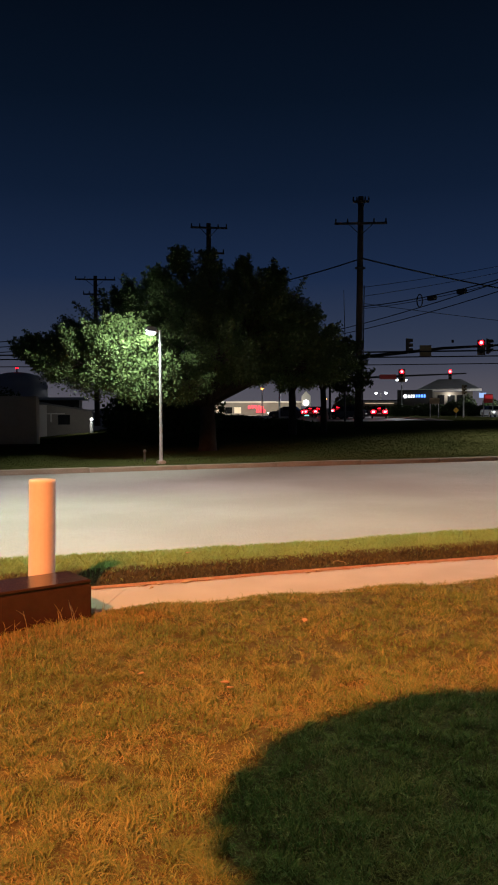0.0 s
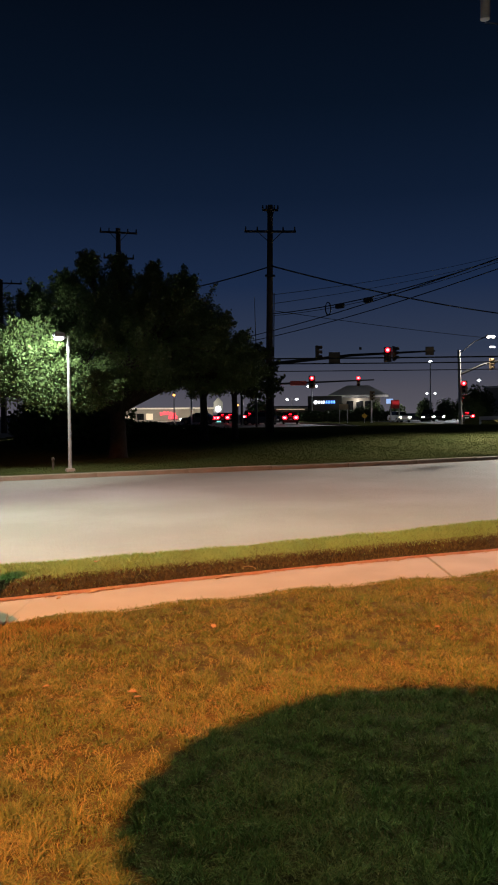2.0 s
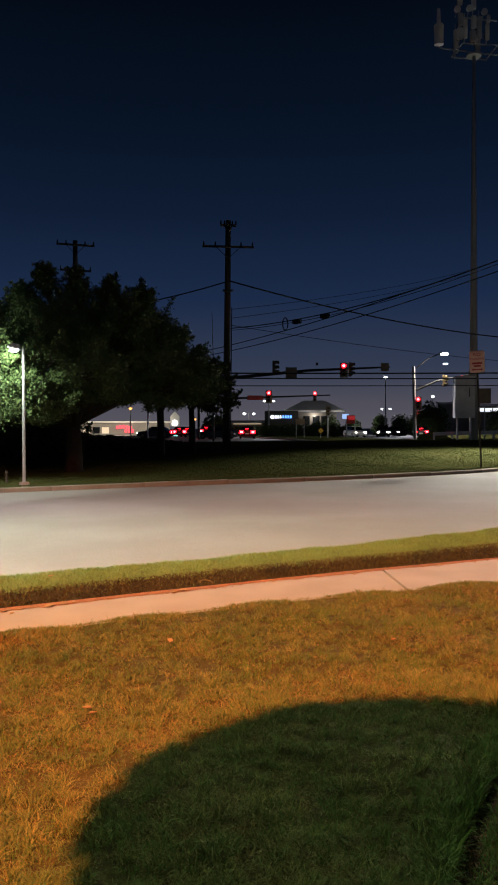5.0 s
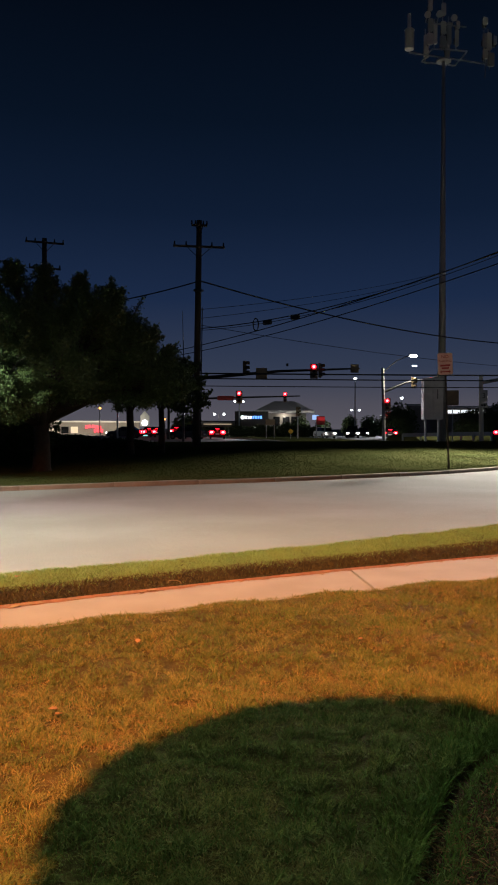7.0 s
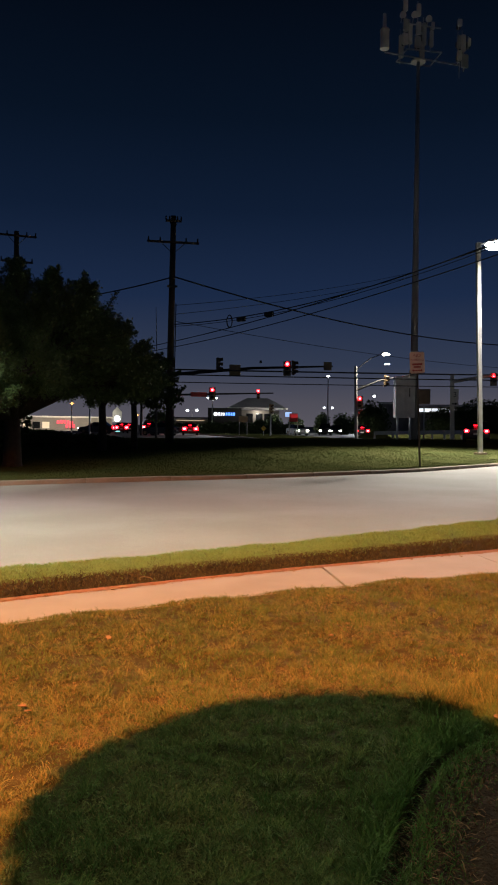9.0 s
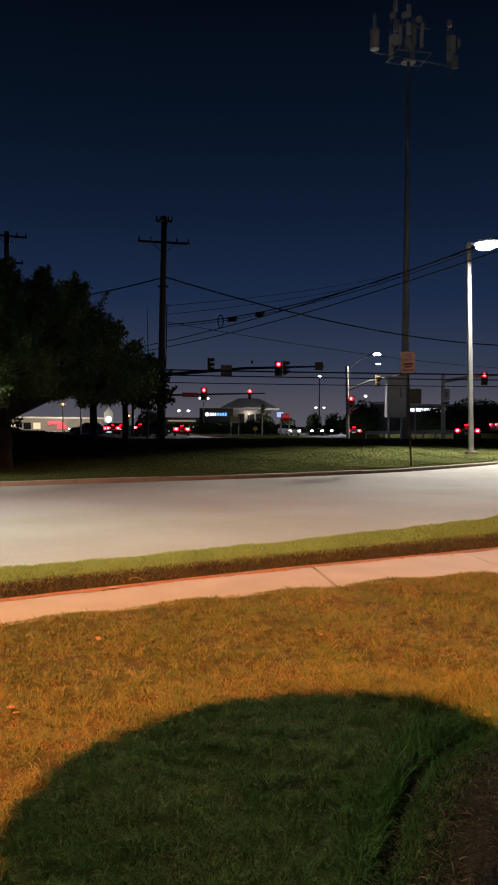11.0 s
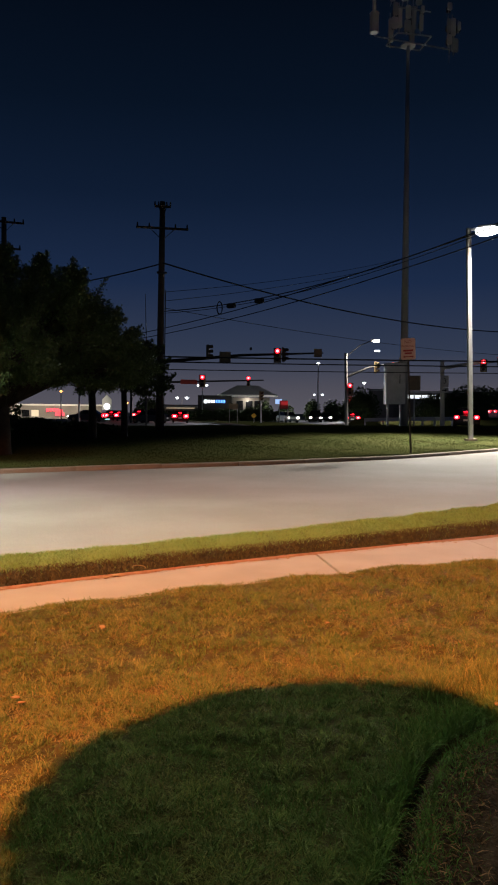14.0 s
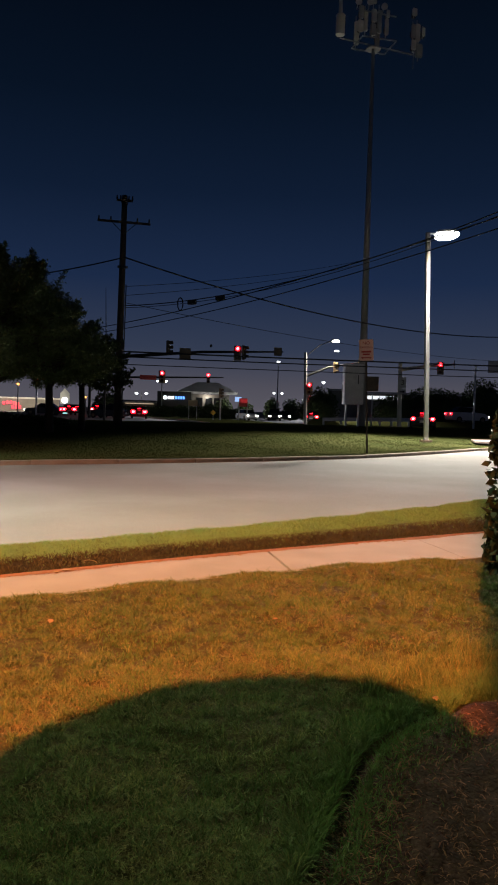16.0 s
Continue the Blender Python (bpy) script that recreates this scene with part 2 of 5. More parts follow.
def prism(outline, depth, axis="y", bm=None, bevel=0.0):
    """A flat outline of (a, z) points made thick along an axis, centred on it."""
    bm = bm or bmesh.new()
    put = (lambda a, z, o: (a, o, z)) if axis == "y" else (lambda a, z, o: (o, a, z)) if axis == "x" else (lambda a, z, o: (a, z, o))
    f = [bm.verts.new(put(a, z, -depth / 2)) for a, z in outline]
    k = [bm.verts.new(put(a, z, depth / 2)) for a, z in outline]
    bm.faces.new(f)
    bm.faces.new(k[::-1])
    for i in range(len(f)):
        j = (i + 1) % len(f)
        bm.faces.new((f[j], f[i], k[i], k[j]))
    bmesh.ops.recalc_face_normals(bm, faces=bm.faces[:])
    if bevel:
        bmesh.ops.bevel(bm, geom=bm.edges[:], offset=bevel, segments=2, affect="EDGES")
    return bm


def raw_mesh(name, verts, faces, material):
    """A large mesh straight from arrays: verts (n, 3), faces (m, k)."""
    me = bpy.data.meshes.new(name)
    verts, faces = np.asarray(verts, np.float32), np.asarray(faces, np.int32)
    me.vertices.add(len(verts))
    me.vertices.foreach_set("co", verts.ravel())
    me.loops.add(faces.size)
    me.loops.foreach_set("vertex_index", faces.ravel())
    me.polygons.add(len(faces))
    me.polygons.foreach_set("loop_start", np.arange(0, faces.size, faces.shape[1], dtype=np.int32))
    me.update(calc_edges=True)
    me.materials.append(material)
    return me


def blades(name, base, height, width, lean, material, rng):
    """Bent, tapering blades on the base points: two stacked triangles' width each."""
    n = len(base)
    a = rng.uniform(0, 2 * np.pi, n)
    side = np.stack([np.cos(a), np.sin(a), 0 * a], 1) * (width / 2)[:, None]
    b = rng.uniform(0, 2 * np.pi, n)
    out = np.stack([np.cos(b), np.sin(b), 0 * b], 1) * (lean * height)[:, None]
    up = np.stack([0 * a, 0 * a, height], 1)
    v = np.stack([base - side, base + side, base + 0.55 * up + 0.35 * out + 0.8 * side, base + 0.55 * up + 0.35 * out - 0.8 * side, base + up * (1 - 0.25 * lean[:, None]) + out], 1)
    i = np.arange(n)[:, None] * 5
    f = np.concatenate([i + [0, 1, 2], i + [0, 2, 3], i + [3, 2, 4]])
    return raw_mesh(name, v.reshape(-1, 3), f, material)


def leaves(name, centre, size, material, rng, droop=0.3, shape=0.55):
    """Small pointed leaves, each a bent pair of triangles, turned at random."""
    n = len(centre)
    d = rng.normal(size=(n, 3))
    d[:, 2] -= droop
    d /= np.linalg.norm(d, axis=1)[:, None]
    s = np.cross(d, rng.normal(size=(n, 3)))
    s /= np.linalg.norm(s, axis=1)[:, None] + 1e-9
    nrm = np.cross(d, s)
    L = size[:, None]
    v = np.stack([centre - d * L / 2, centre + s * L * shape / 2 + nrm * L * 0.08, centre + d * L / 2, centre - s * L * shape / 2 + nrm * L * 0.08], 1)
    i = np.arange(n)[:, None] * 4
    f = np.concatenate([i + [0, 1, 2], i + [0, 2, 3]])
    return raw_mesh(name, v.reshape(-1, 3), f, material)


def lerp_line(line, x):
    """Height y of a polyline of (x, y) at x."""
    return np.interp(x, [p[0] for p in line], [p[1] for p in line])


def face_eye(x, y):
    """Turn about z by which a thing's front (-y) looks back to the lawn."""
    return -math.degrees(math.atan2(x, y))


# ---- plan ----
WALK_NEAR = [(-14, 2.1), (-4, 4.9), (-1.2, 5.7), (0, 6.22), (2.1, 6.82), (5, 7.28), (9, 8.2), (20, 10.7)]
WALK_FAR = [(-14, 3.0), (-4, 5.75), (-1.2, 6.62), (0.3, 7.16), (2.4, 7.85), (5, 8.55), (9, 9.6), (20, 12.4)]
ROAD_NEAR = [(-30, -1.4), (-14, 3.9), (-4, 7.05), (-1.35, 7.8), (0.38, 8.3), (2.95, 9.28), (6.05, 10.7), (7.95, 11.7), (14, 15.0), (24, 20.8), (60, 42)]
ROAD_FAR = [(-30, 9.0), (-14, 15.9), (-6, 19.2), (-2, 20.65), (1.2, 21.75), (5.5, 23.0), (9, 24.3), (12.6, 26.1), (16.2, 28.5), (22.0, 33.0), (30, 38.5), (60, 60)]
MULCH_EDGE = [(0.6, 1.3), (0.93, 2.28), (1.14, 2.55), (1.34, 2.86), (1.6, 3.2), (1.86, 3.38), (2.23, 3.56), (2.7, 3.66), (3.6, 4.0), (5.0, 4.6)]


def island_height(x, y):
    d = np.maximum(0, y - lerp_line(ROAD_FAR, x)) * 0.85
    lift = np.clip(d / 14, 0, 1)
    return 0.03 + 0.5 * np.clip((x + 11) / 6, 0.1, 1) * (lift * lift * (3 - 2 * lift)) + 0.035 * np.sin(x * 0.9) * np.cos(y * 0.7) * np.clip(d, 0, 1)


def strip_sheet(name, low, high, z, xs, rows, material, label, category, rough=0.0):
    """A ground sheet between two edge lines."""
    rng = np.random.default_rng(3)
    u = np.linspace(0, 1, rows)
    X = np.repeat(xs[:, None], rows, 1)
    a, b = lerp_line(low, xs)[:, None], lerp_line(high, xs)[:, None]
    Y = a + (b - a) * u
    Z = np.full_like(X, z) + rough * rng.normal(size=X.shape) if not callable(z) else z(X, Y, u)
    n, m = X.shape
    idx = np.arange(n * m).reshape(n, m)
    f = np.stack([idx[:-1, :-1], idx[1:, :-1], idx[1:, 1:], idx[:-1, 1:]], -1).reshape(-1, 4)
    me = raw_mesh(name, np.stack([X, Y, Z], -1).reshape(-1, 3), f, material)
    return tagged(new(name, me), label, category, kind="structure")

# ---- ground ----
rng = np.random.default_rng(11)
base = bmesh.new()
bmesh.ops.create_grid(base, x_segments=2, y_segments=2, size=1500, matrix=Matrix.Translation((0, 0, -0.22)))
solo("ground", base, M_BASE, "dark bare earth under everything", "ground", kind="structure")
far = bmesh.new()
bmesh.ops.create_grid(far, x_segments=4, y_segments=4, size=0.5, matrix=Matrix.Translation((0, 800, 0.22)) @ Matrix.Diagonal((3000, 1506, 1, 1)))
solo("far_road", far, M_FAR, "dark asphalt of the crossing and lots beyond the island", "road", kind="structure")


def lawn_z(X, Y, u=None):
    dug = 0.2 * ((X > 0.66) & (Y < lerp_line(MULCH_EDGE, X) - 0.02))
    return 0.018 * np.sin(X * 2.1 + 0.6) * np.cos(Y * 1.7) + 0.012 * np.sin(X * 5.3 + Y * 4.1) - dug


strip_sheet("lawn", [(-14, -8), (20, -8)], WALK_NEAR, lambda X, Y, u: lawn_z(X, Y) * (1 - 0.9 * np.clip(u * 30 - 29, 0, 1)), np.concatenate([np.linspace(-14, -1, 60), np.linspace(-0.9, 5, 200), np.linspace(5.1, 20, 60)]), 240, M_SOIL, "dry patchy lawn soil under short grass", "lawn")
strip_sheet("verge", WALK_FAR, ROAD_NEAR, lambda X, Y, u: -0.03 + 0.095 * np.clip(u * 4, 0, 1) + 0.012 * np.sin(X * 7.0) * np.sin(X * 2.3), np.linspace(-14, 20, 300), 24, M_VERGESOIL, "raised soil bank of the grass verge", "verge")
strip_sheet("road", [(x, y - 0.25) for x, y in ROAD_NEAR], [(x, y + 0.1) for x, y in ROAD_FAR], -0.1, np.linspace(-30, 60, 60), 12, M_ROAD, "pale worn asphalt road lit by street lamps", "road")
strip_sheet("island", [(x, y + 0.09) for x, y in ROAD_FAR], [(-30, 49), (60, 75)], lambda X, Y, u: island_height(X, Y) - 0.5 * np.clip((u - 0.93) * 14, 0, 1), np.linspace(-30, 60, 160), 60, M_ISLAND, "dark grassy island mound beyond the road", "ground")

# kerb stones along the island, each a piece of its own
kerb = thing("kerb", "weathered pale concrete kerb along the road", "kerb", kind="structure")
x = -16.0
while x < 34:
    x2 = x + 2.4
    p, q = Vector((x, lerp_line(ROAD_FAR, x), 0)), Vector((x2, lerp_line(ROAD_FAR, x2), 0))
    d = q - p
    ang = math.atan2(d.y, d.x)
    stone = prism([(-0.09, -0.12), (0.09, -0.12), (0.09, 0.02), (-0.055, 0.02), (-0.075, 0.005)], d.length - 0.015, "x")
    o = part("kerbstone", stone, M_KERB, kerb)
    mid = (p + q) / 2
    # the outline's first axis points back from the road
    o.matrix_world = Matrix.Translation((mid.x, mid.y, 0.008 * math.sin(x * 1.7))) @ Matrix.Rotation(ang, 4, "Z")
    x = x2

# sidewalk slabs
sidewalk = thing("sidewalk", "narrow concrete sidewalk with dark joints", "sidewalk", kind="structure")
cuts = [-10.4, -8.6, -6.7, -4.85, -3.0, -1.15, 2.66, 4.75, 6.7, 8.6, 10.5, 12.4]
for a, b in zip(cuts, cuts[1:]):
    bm = bmesh.new()
    n = 12
    g = 0.0035
    ga, gb = (0.014 if abs(a - 2.66) < 0.01 else g), (0.014 if abs(b - 2.66) < 0.01 else g)
    xs = [a + ga + (b - a - ga - gb) * i / n for i in range(n + 1)]
    rows = []
    for xx in xs:
        y0, y1 = lerp_line(WALK_NEAR, xx) - 0.03, lerp_line(WALK_FAR, xx + 0.12)
        rows.append([bm.verts.new(v) for v in ((xx, y0, -0.12), (xx, y0, 0), (xx + 0.12, y1, 0), (xx + 0.12, y1, -0.12))])
    for r, s in zip(rows, rows[1:]):
        for k in range(3):
            bm.faces.new((r[k], s[k], s[k + 1], r[k + 1]))
    bm.faces.new(rows[0])
    bm.faces.new(rows[-1][::-1])
    bmesh.ops.recalc_face_normals(bm, faces=bm.faces[:])
    o = part("slab", bm, M_CONC, sidewalk)
    o.location.z = 0.004 * math.sin(a * 3)

# mulch bed: low mound with loose chips
bm = bmesh.new()
grid = []
for i in range(110):
    xx = 0.75 + 4.2 * i / 109
    top = lerp_line(MULCH_EDGE, xx) + 0.05 * math.sin(xx * 9)
    grid.append([bm.verts.new((xx, 0.2 + (top - 0.2) * j / 95, -0.1 + 0.18 * min(1, max(0, (95 - j) / 95 * (top - 0.2) - 0.05) / 0.24) + 0.02 * noise.noise((xx * 4, j * 0.13, 0)) + 0.016 * noise.noise((xx * 19, j * 0.6, 5)))) for j in range(96)])
for r, s in zip(grid, grid[1:]):
    for k in range(95):
        bm.faces.new((r[k], s[k], s[k + 1], r[k + 1]))
solo("mulch_bed", bm, M_MULCH, "dark brown bark mulch bed in the lawn", "mulch bed", kind="structure", smooth=True)
n = 42000
cx = rng.uniform(0.8, 4.6, n)
cy = 0.6 + (lerp_line(MULCH_EDGE, cx) + 0.06 - 0.6) * rng.uniform(0, 1, n) ** 0.8
cz = 0.088 + 0.012 * rng.normal(size=n) - 0.18 * np.clip(1 - (lerp_line(MULCH_EDGE, cx) - cy - 0.05) / 0.24, 0, 1)
ch = blades("mulch_chips", np.stack([cx, cy, cz - 0.012], 1), rng.uniform(0.006, 0.022, n), rng.uniform(0.002, 0.007, n), rng.uniform(0.6, 4.0, n), M_CHIP, rng)
tagged(new("mulch_chips", ch), "loose bark chips and dry bits on the mulch", "mulch", kind="stuff")

# grass of the lawn
N = 450000
u = rng.uniform(0, 1, N * 2)
gy = 1.9 + 5.4 * u ** 1.35
gx = rng.uniform(-1, 1, N * 2) * (0.62 * gy + 0.5) + 0.19 * gy + 0.4
ok = (gy < lerp_line(WALK_NEAR, gx) + 0.02 + 0.01 * np.sin(gx * 6)) & ~((gx > 0.75) & (gy < lerp_line(MULCH_EDGE, gx) - 0.04 + 0.07 * rng.normal(size=N * 2)))
# the brown block keeps its footprint free
ang = math.radians(37)
bx, by = (gx + 1.14) * math.cos(ang) + (gy - 5.6) * math.sin(ang), -(gx + 1.14) * math.sin(ang) + (gy - 5.6) * math.cos(ang)
ok &= ~((bx < 0) & (bx > -2.3) & (by > 0) & (by < 0.42))
gx, gy = gx[ok][:N], gy[ok][:N]
patch = np.array([noise.noise((a * 1.3, b * 1.3, 0)) for a, b in zip(gx[::1], gy[::1])])
clump = np.array([noise.noise((a * 10, b * 10, 3.0)) + 0.7 * noise.noise((a * 27, b * 27, 5.0)) for a, b in zip(gx, gy)])
keep = rng.uniform(0, 1, len(gx)) < np.clip(0.64 + 0.25 * patch + 1.4 * clump + 3.0 * np.clip(gy - lerp_line(WALK_NEAR, gx) + 0.12, 0, 0.2), 0.25, 1)
gx, gy, patch, clump = gx[keep], gy[keep], patch[keep], clump[keep]
hh = rng.uniform(0.012, 0.037, len(gx)) * np.clip(1 + 0.4 * patch + 1.8 * clump, 0.35, 2.1) + 0.025 * (rng.uniform(0, 1, len(gx)) > 0.98)
edge = np.clip(1 - np.abs(lerp_line(MULCH_EDGE, gx) - gy) / 0.35, 0, 1) * (gx > 0.75)
hh *= 1 + 0.5 * edge
ww = rng.uniform(0.0018, 0.0036, len(gx)) * (0.8 + gy * 0.09)
me = blades("lawn_grass", np.stack([gx, gy, lawn_z(gx, gy) - 0.004], 1), hh, ww, rng.uniform(0.4, 2.0, len(gx)), M_GRASS, rng)
tagged(new("lawn_grass", me), "short dry yellowing lawn grass with thin patches", "grass", kind="stuff")

# dense grass edge along the sidewalk
N = 16000
gx = rng.uniform(-1.1, 6.5, N)
gy = lerp_line(WALK_NEAR, gx) + 0.025 - np.abs(rng.normal(0, 0.07, N))
me = blades("edge_grass", np.stack([gx, gy, lawn_z(gx, gy) - 0.003], 1), rng.uniform(0.012, 0.038, N), rng.uniform(0.0025, 0.005, N), rng.uniform(0.3, 1.6, N), M_GRASS, rng)
tagged(new("edge_grass", me), "dense grass edge along the sidewalk", "grass", kind="stuff")

# flattened dead grass in the thin patches, and greener tufts
def sown(name, count, low, high, tall, wide, lean, cut, freq, shift, material, label):
    t = rng.uniform(0, 1, count * 3)
    y = 1.9 + 5.2 * t ** 1.3
    x = rng.uniform(-1, 1, count * 3) * (0.62 * y + 0.5) + 0.19 * y + 0.4
    q = np.array([noise.noise((a * freq, b * freq, shift)) + 0.5 * noise.noise((a * freq * 4, b * freq * 4, shift)) for a, b in zip(x, y)])
    k = (q > cut) & (y < lerp_line(WALK_NEAR, x)) & ~((x > 0.75) & (y < lerp_line(MULCH_EDGE, x) + 0.02))
    cx, cy = (x + 1.14) * math.cos(ang) + (y - 5.6) * math.sin(ang), -(x + 1.14) * math.sin(ang) + (y - 5.6) * math.cos(ang)
    k &= ~((cx < 0) & (cx > -2.3) & (cy > 0) & (cy < 0.42))
    x, y, q = x[k][:count], y[k][:count], q[k][:count]
    h = rng.uniform(low, high, len(x)) * (0.7 + tall * q)
    m = blades(name, np.stack([x, y, lawn_z(x, y) - 0.003], 1), h, rng.uniform(0.6, 1.4, len(x)) * wide * (0.8 + y * 0.09), rng.uniform(*lean, len(x)), material, rng)
    return tagged(new(name, m), label, "grass", kind="stuff")


sown("dead_grass", 70000, 0.012, 0.035, 0.5, 0.0034, (0.8, 2.4), 0.08, 1.1, 9.0, M_DEADGRASS, "flattened brown dead grass in thin lawn patches")
sown("green_tufts", 45000, 0.018, 0.045, 0.9, 0.0034, (0.2, 1.1), 0.22, 1.9, 17.0, M_TUFT, "greener grass tufts scattered in the lawn")
# long dry grass left unmown beside the block
N = 3200
gx = rng.normal(-1.5, 0.75, N)
gy = 5.5 + 0.75 * (gx + 1.14) - np.abs(rng.normal(0, 0.38, N))
k = (gx > -3.2) & (gx < -0.2) & (gy > 3.6)
gx, gy = gx[k], gy[k]
me = blades("long_dry_grass", np.stack([gx, gy, lawn_z(gx, gy)], 1), rng.uniform(0.02, 0.075, len(gx)), rng.uniform(0.002, 0.0042, len(gx)), rng.uniform(0.3, 1.3, len(gx)), M_DEADGRASS, rng)
tagged(new("long_dry_grass", me), "long dry grass beside the brown block", "grass", kind="stuff")
# ragged grass over the rim of the mulch
N = 9000
gx = rng.uniform(0.8, 3.4, N)
ragged = np.array([noise.noise((a * 6, 2.0, 1.0)) for a in gx])
gy = lerp_line(MULCH_EDGE, gx) + np.abs(rng.normal(0, 0.12, N)) - 0.03 - 0.09 * np.clip(ragged, 0, 1)
me = blades("rim_grass", np.stack([gx, gy, 0 * gx - 0.02], 1), rng.uniform(0.03, 0.10, N) * (1 + 0.5 * ragged), rng.uniform(0.0025, 0.005, N), rng.uniform(0.3, 1.3, N), M_TUFT, rng)
tagged(new("rim_grass", me), "ragged grass over the rim of the mulch", "grass", kind="stuff")
N = 3600
gx = rng.uniform(0.95, 2.1, N)
gy = lerp_line(MULCH_EDGE, gx) - 0.2 - np.abs(rng.normal(0, 0.16, N))
me = blades("bed_weeds", np.stack([gx, gy, 0 * gx + 0.06], 1), rng.uniform(0.02, 0.07, N), rng.uniform(0.002, 0.004, N), rng.uniform(0.4, 1.6, N), M_TUFT, rng)
tagged(new("bed_weeds", me), "thin weeds along the rim of the mulch bed", "grass", kind="stuff")
N = 9000
gx = rng.uniform(1.9, 4.2, N)
gy = 3.62 + 0.27 * (gx - 2.0) + np.abs(rng.normal(0, 0.24, N))
tall = np.clip(0.75 + 1.2 * np.array([noise.noise((a * 4.5, b * 4.5, 8.0)) for a, b in zip(gx, gy)]), 0.3, 1.3)
me = blades("tall_tufts", np.stack([gx, gy, 0 * gx], 1), rng.uniform(0.05, 0.14, N) * tall, rng.uniform(0.0022, 0.0042, N), rng.uniform(0.2, 1.1, N), M_GRASS, rng)
tagged(new("tall_tufts", me), "taller uncut grass at the end of the mulch bed", "grass", kind="stuff")

# grass of the verge between sidewalk and road
N = 150000
gx = rng.uniform(-4.5, 13, N)
t = 0.1 + 0.92 * rng.uniform(0, 1, N) ** 0.85 + 0.05 * np.sin(gx * 5) * np.sin(gx * 1.7)
t = np.clip(t, 0.05, 1.02)
y0, y1 = lerp_line(WALK_FAR, gx), lerp_line(ROAD_NEAR, gx)
gy = y0 + (y1 - y0) * t
gz = -0.03 + 0.095 * np.clip(t * 4, 0, 1)
hh = rng.uniform(0.014, 0.05, N) * (1 + 0.1 * np.sin(gx * 11 + 2 * np.sin(gx * 3.1))) * np.clip(0.5 + t * 2.5, 0.5, 1)
keep = rng.uniform(0, 1, N) < np.clip(4.0 * (t - 0.2), 0.03, 1)
me = blades("verge_grass", np.stack([gx, gy, gz], 1)[keep], hh[keep], rng.uniform(0.003, 0.0065, N)[keep], rng.uniform(0.3, 1.6, N)[keep], M_GRASS_STRIP, rng)
tagged(new("verge_grass", me), "green mown grass on the verge beside the road", "grass", kind="stuff")

# dead matted grass on the bank above the sidewalk
N = 26000
gx = rng.uniform(-4.5, 13, N)
t = 0.01 + 0.36 * rng.uniform(0, 1, N)
y0, y1 = lerp_line(WALK_FAR, gx), lerp_line(ROAD_NEAR, gx)
me = blades("verge_thatch", np.stack([gx, y0 + (y1 - y0) * t, -0.03 + 0.095 * np.clip(t * 4, 0, 1)], 1), rng.uniform(0.02, 0.05, N), rng.uniform(0.005, 0.01, N), rng.uniform(0.4, 1.8, N), M_THATCH, rng)
tagged(new("verge_thatch", me), "dead brown matted grass on the soil bank", "grass", kind="stuff")

# reddish soil washed along the far edge of the sidewalk
soil = bmesh.new()
last = None
for k in range(420):
    xx = -4 + 0.03 * k
    wide = max(0.008, 0.05 + 0.09 * noise.noise((xx * 1.1, 4, 0)) + 0.03 * noise.noise((xx * 6, 9, 0)) + 0.03 * noise.noise((xx * 19, 2, 0)))
    y1 = float(lerp_line(WALK_FAR, xx))
    row = [soil.verts.new(v) for v in ((xx, y1 - wide, 0.0045), (xx, y1 - wide * 0.5, 0.011), (xx, y1 + 0.02, 0.016))]
    if last:
        for j in range(2):
            soil.faces.new((last[j], row[j], row[j + 1], last[j + 1]))
    last = row
solo("edge_soil", soil, mat("red_soil", (0.40, 0.185, 0.11), (0.25, 0.105, 0.06), 12, 0.95, bump=0.8, bscale=90, spec=0.05), "reddish soil washed along the sidewalk's edge", "soil", kind="stuff")

# litter swept against the far edge of the sidewalk
N = 5200
gx = rng.uniform(-4, 10, N)
gy = lerp_line(WALK_FAR, gx) + 0.02 - np.abs(rng.normal(0, 0.055, N)) * (0.6 + 0.5 * np.sin(gx * 2.3) ** 2)
me = blades("edge_litter", np.stack([gx, gy, 0 * gx + 0.002], 1), rng.uniform(0.004, 0.012, N), rng.uniform(0.003, 0.008, N), rng.uniform(0.8, 4.0, N), M_CHIP, rng)
tagged(new("edge_litter", me), "brown leaf litter along the sidewalk's edge", "litter", kind="stuff")

# rough grass on the island
N = 120000
gx = rng.uniform(-9, 34, N)
t = rng.uniform(0, 1, N) ** 1.6
gy = lerp_line(ROAD_FAR, gx) + 0.22 + 16 * t
hh = rng.uniform(0.018, 0.05, N) * (0.7 + 0.5 * np.clip(t * 3, 0, 1))
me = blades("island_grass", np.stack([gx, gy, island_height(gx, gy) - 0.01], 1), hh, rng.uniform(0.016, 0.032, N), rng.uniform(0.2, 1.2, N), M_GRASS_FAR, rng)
tagged(new("island_grass", me), "rough uncut grass on the island mound", "grass", kind="stuff")

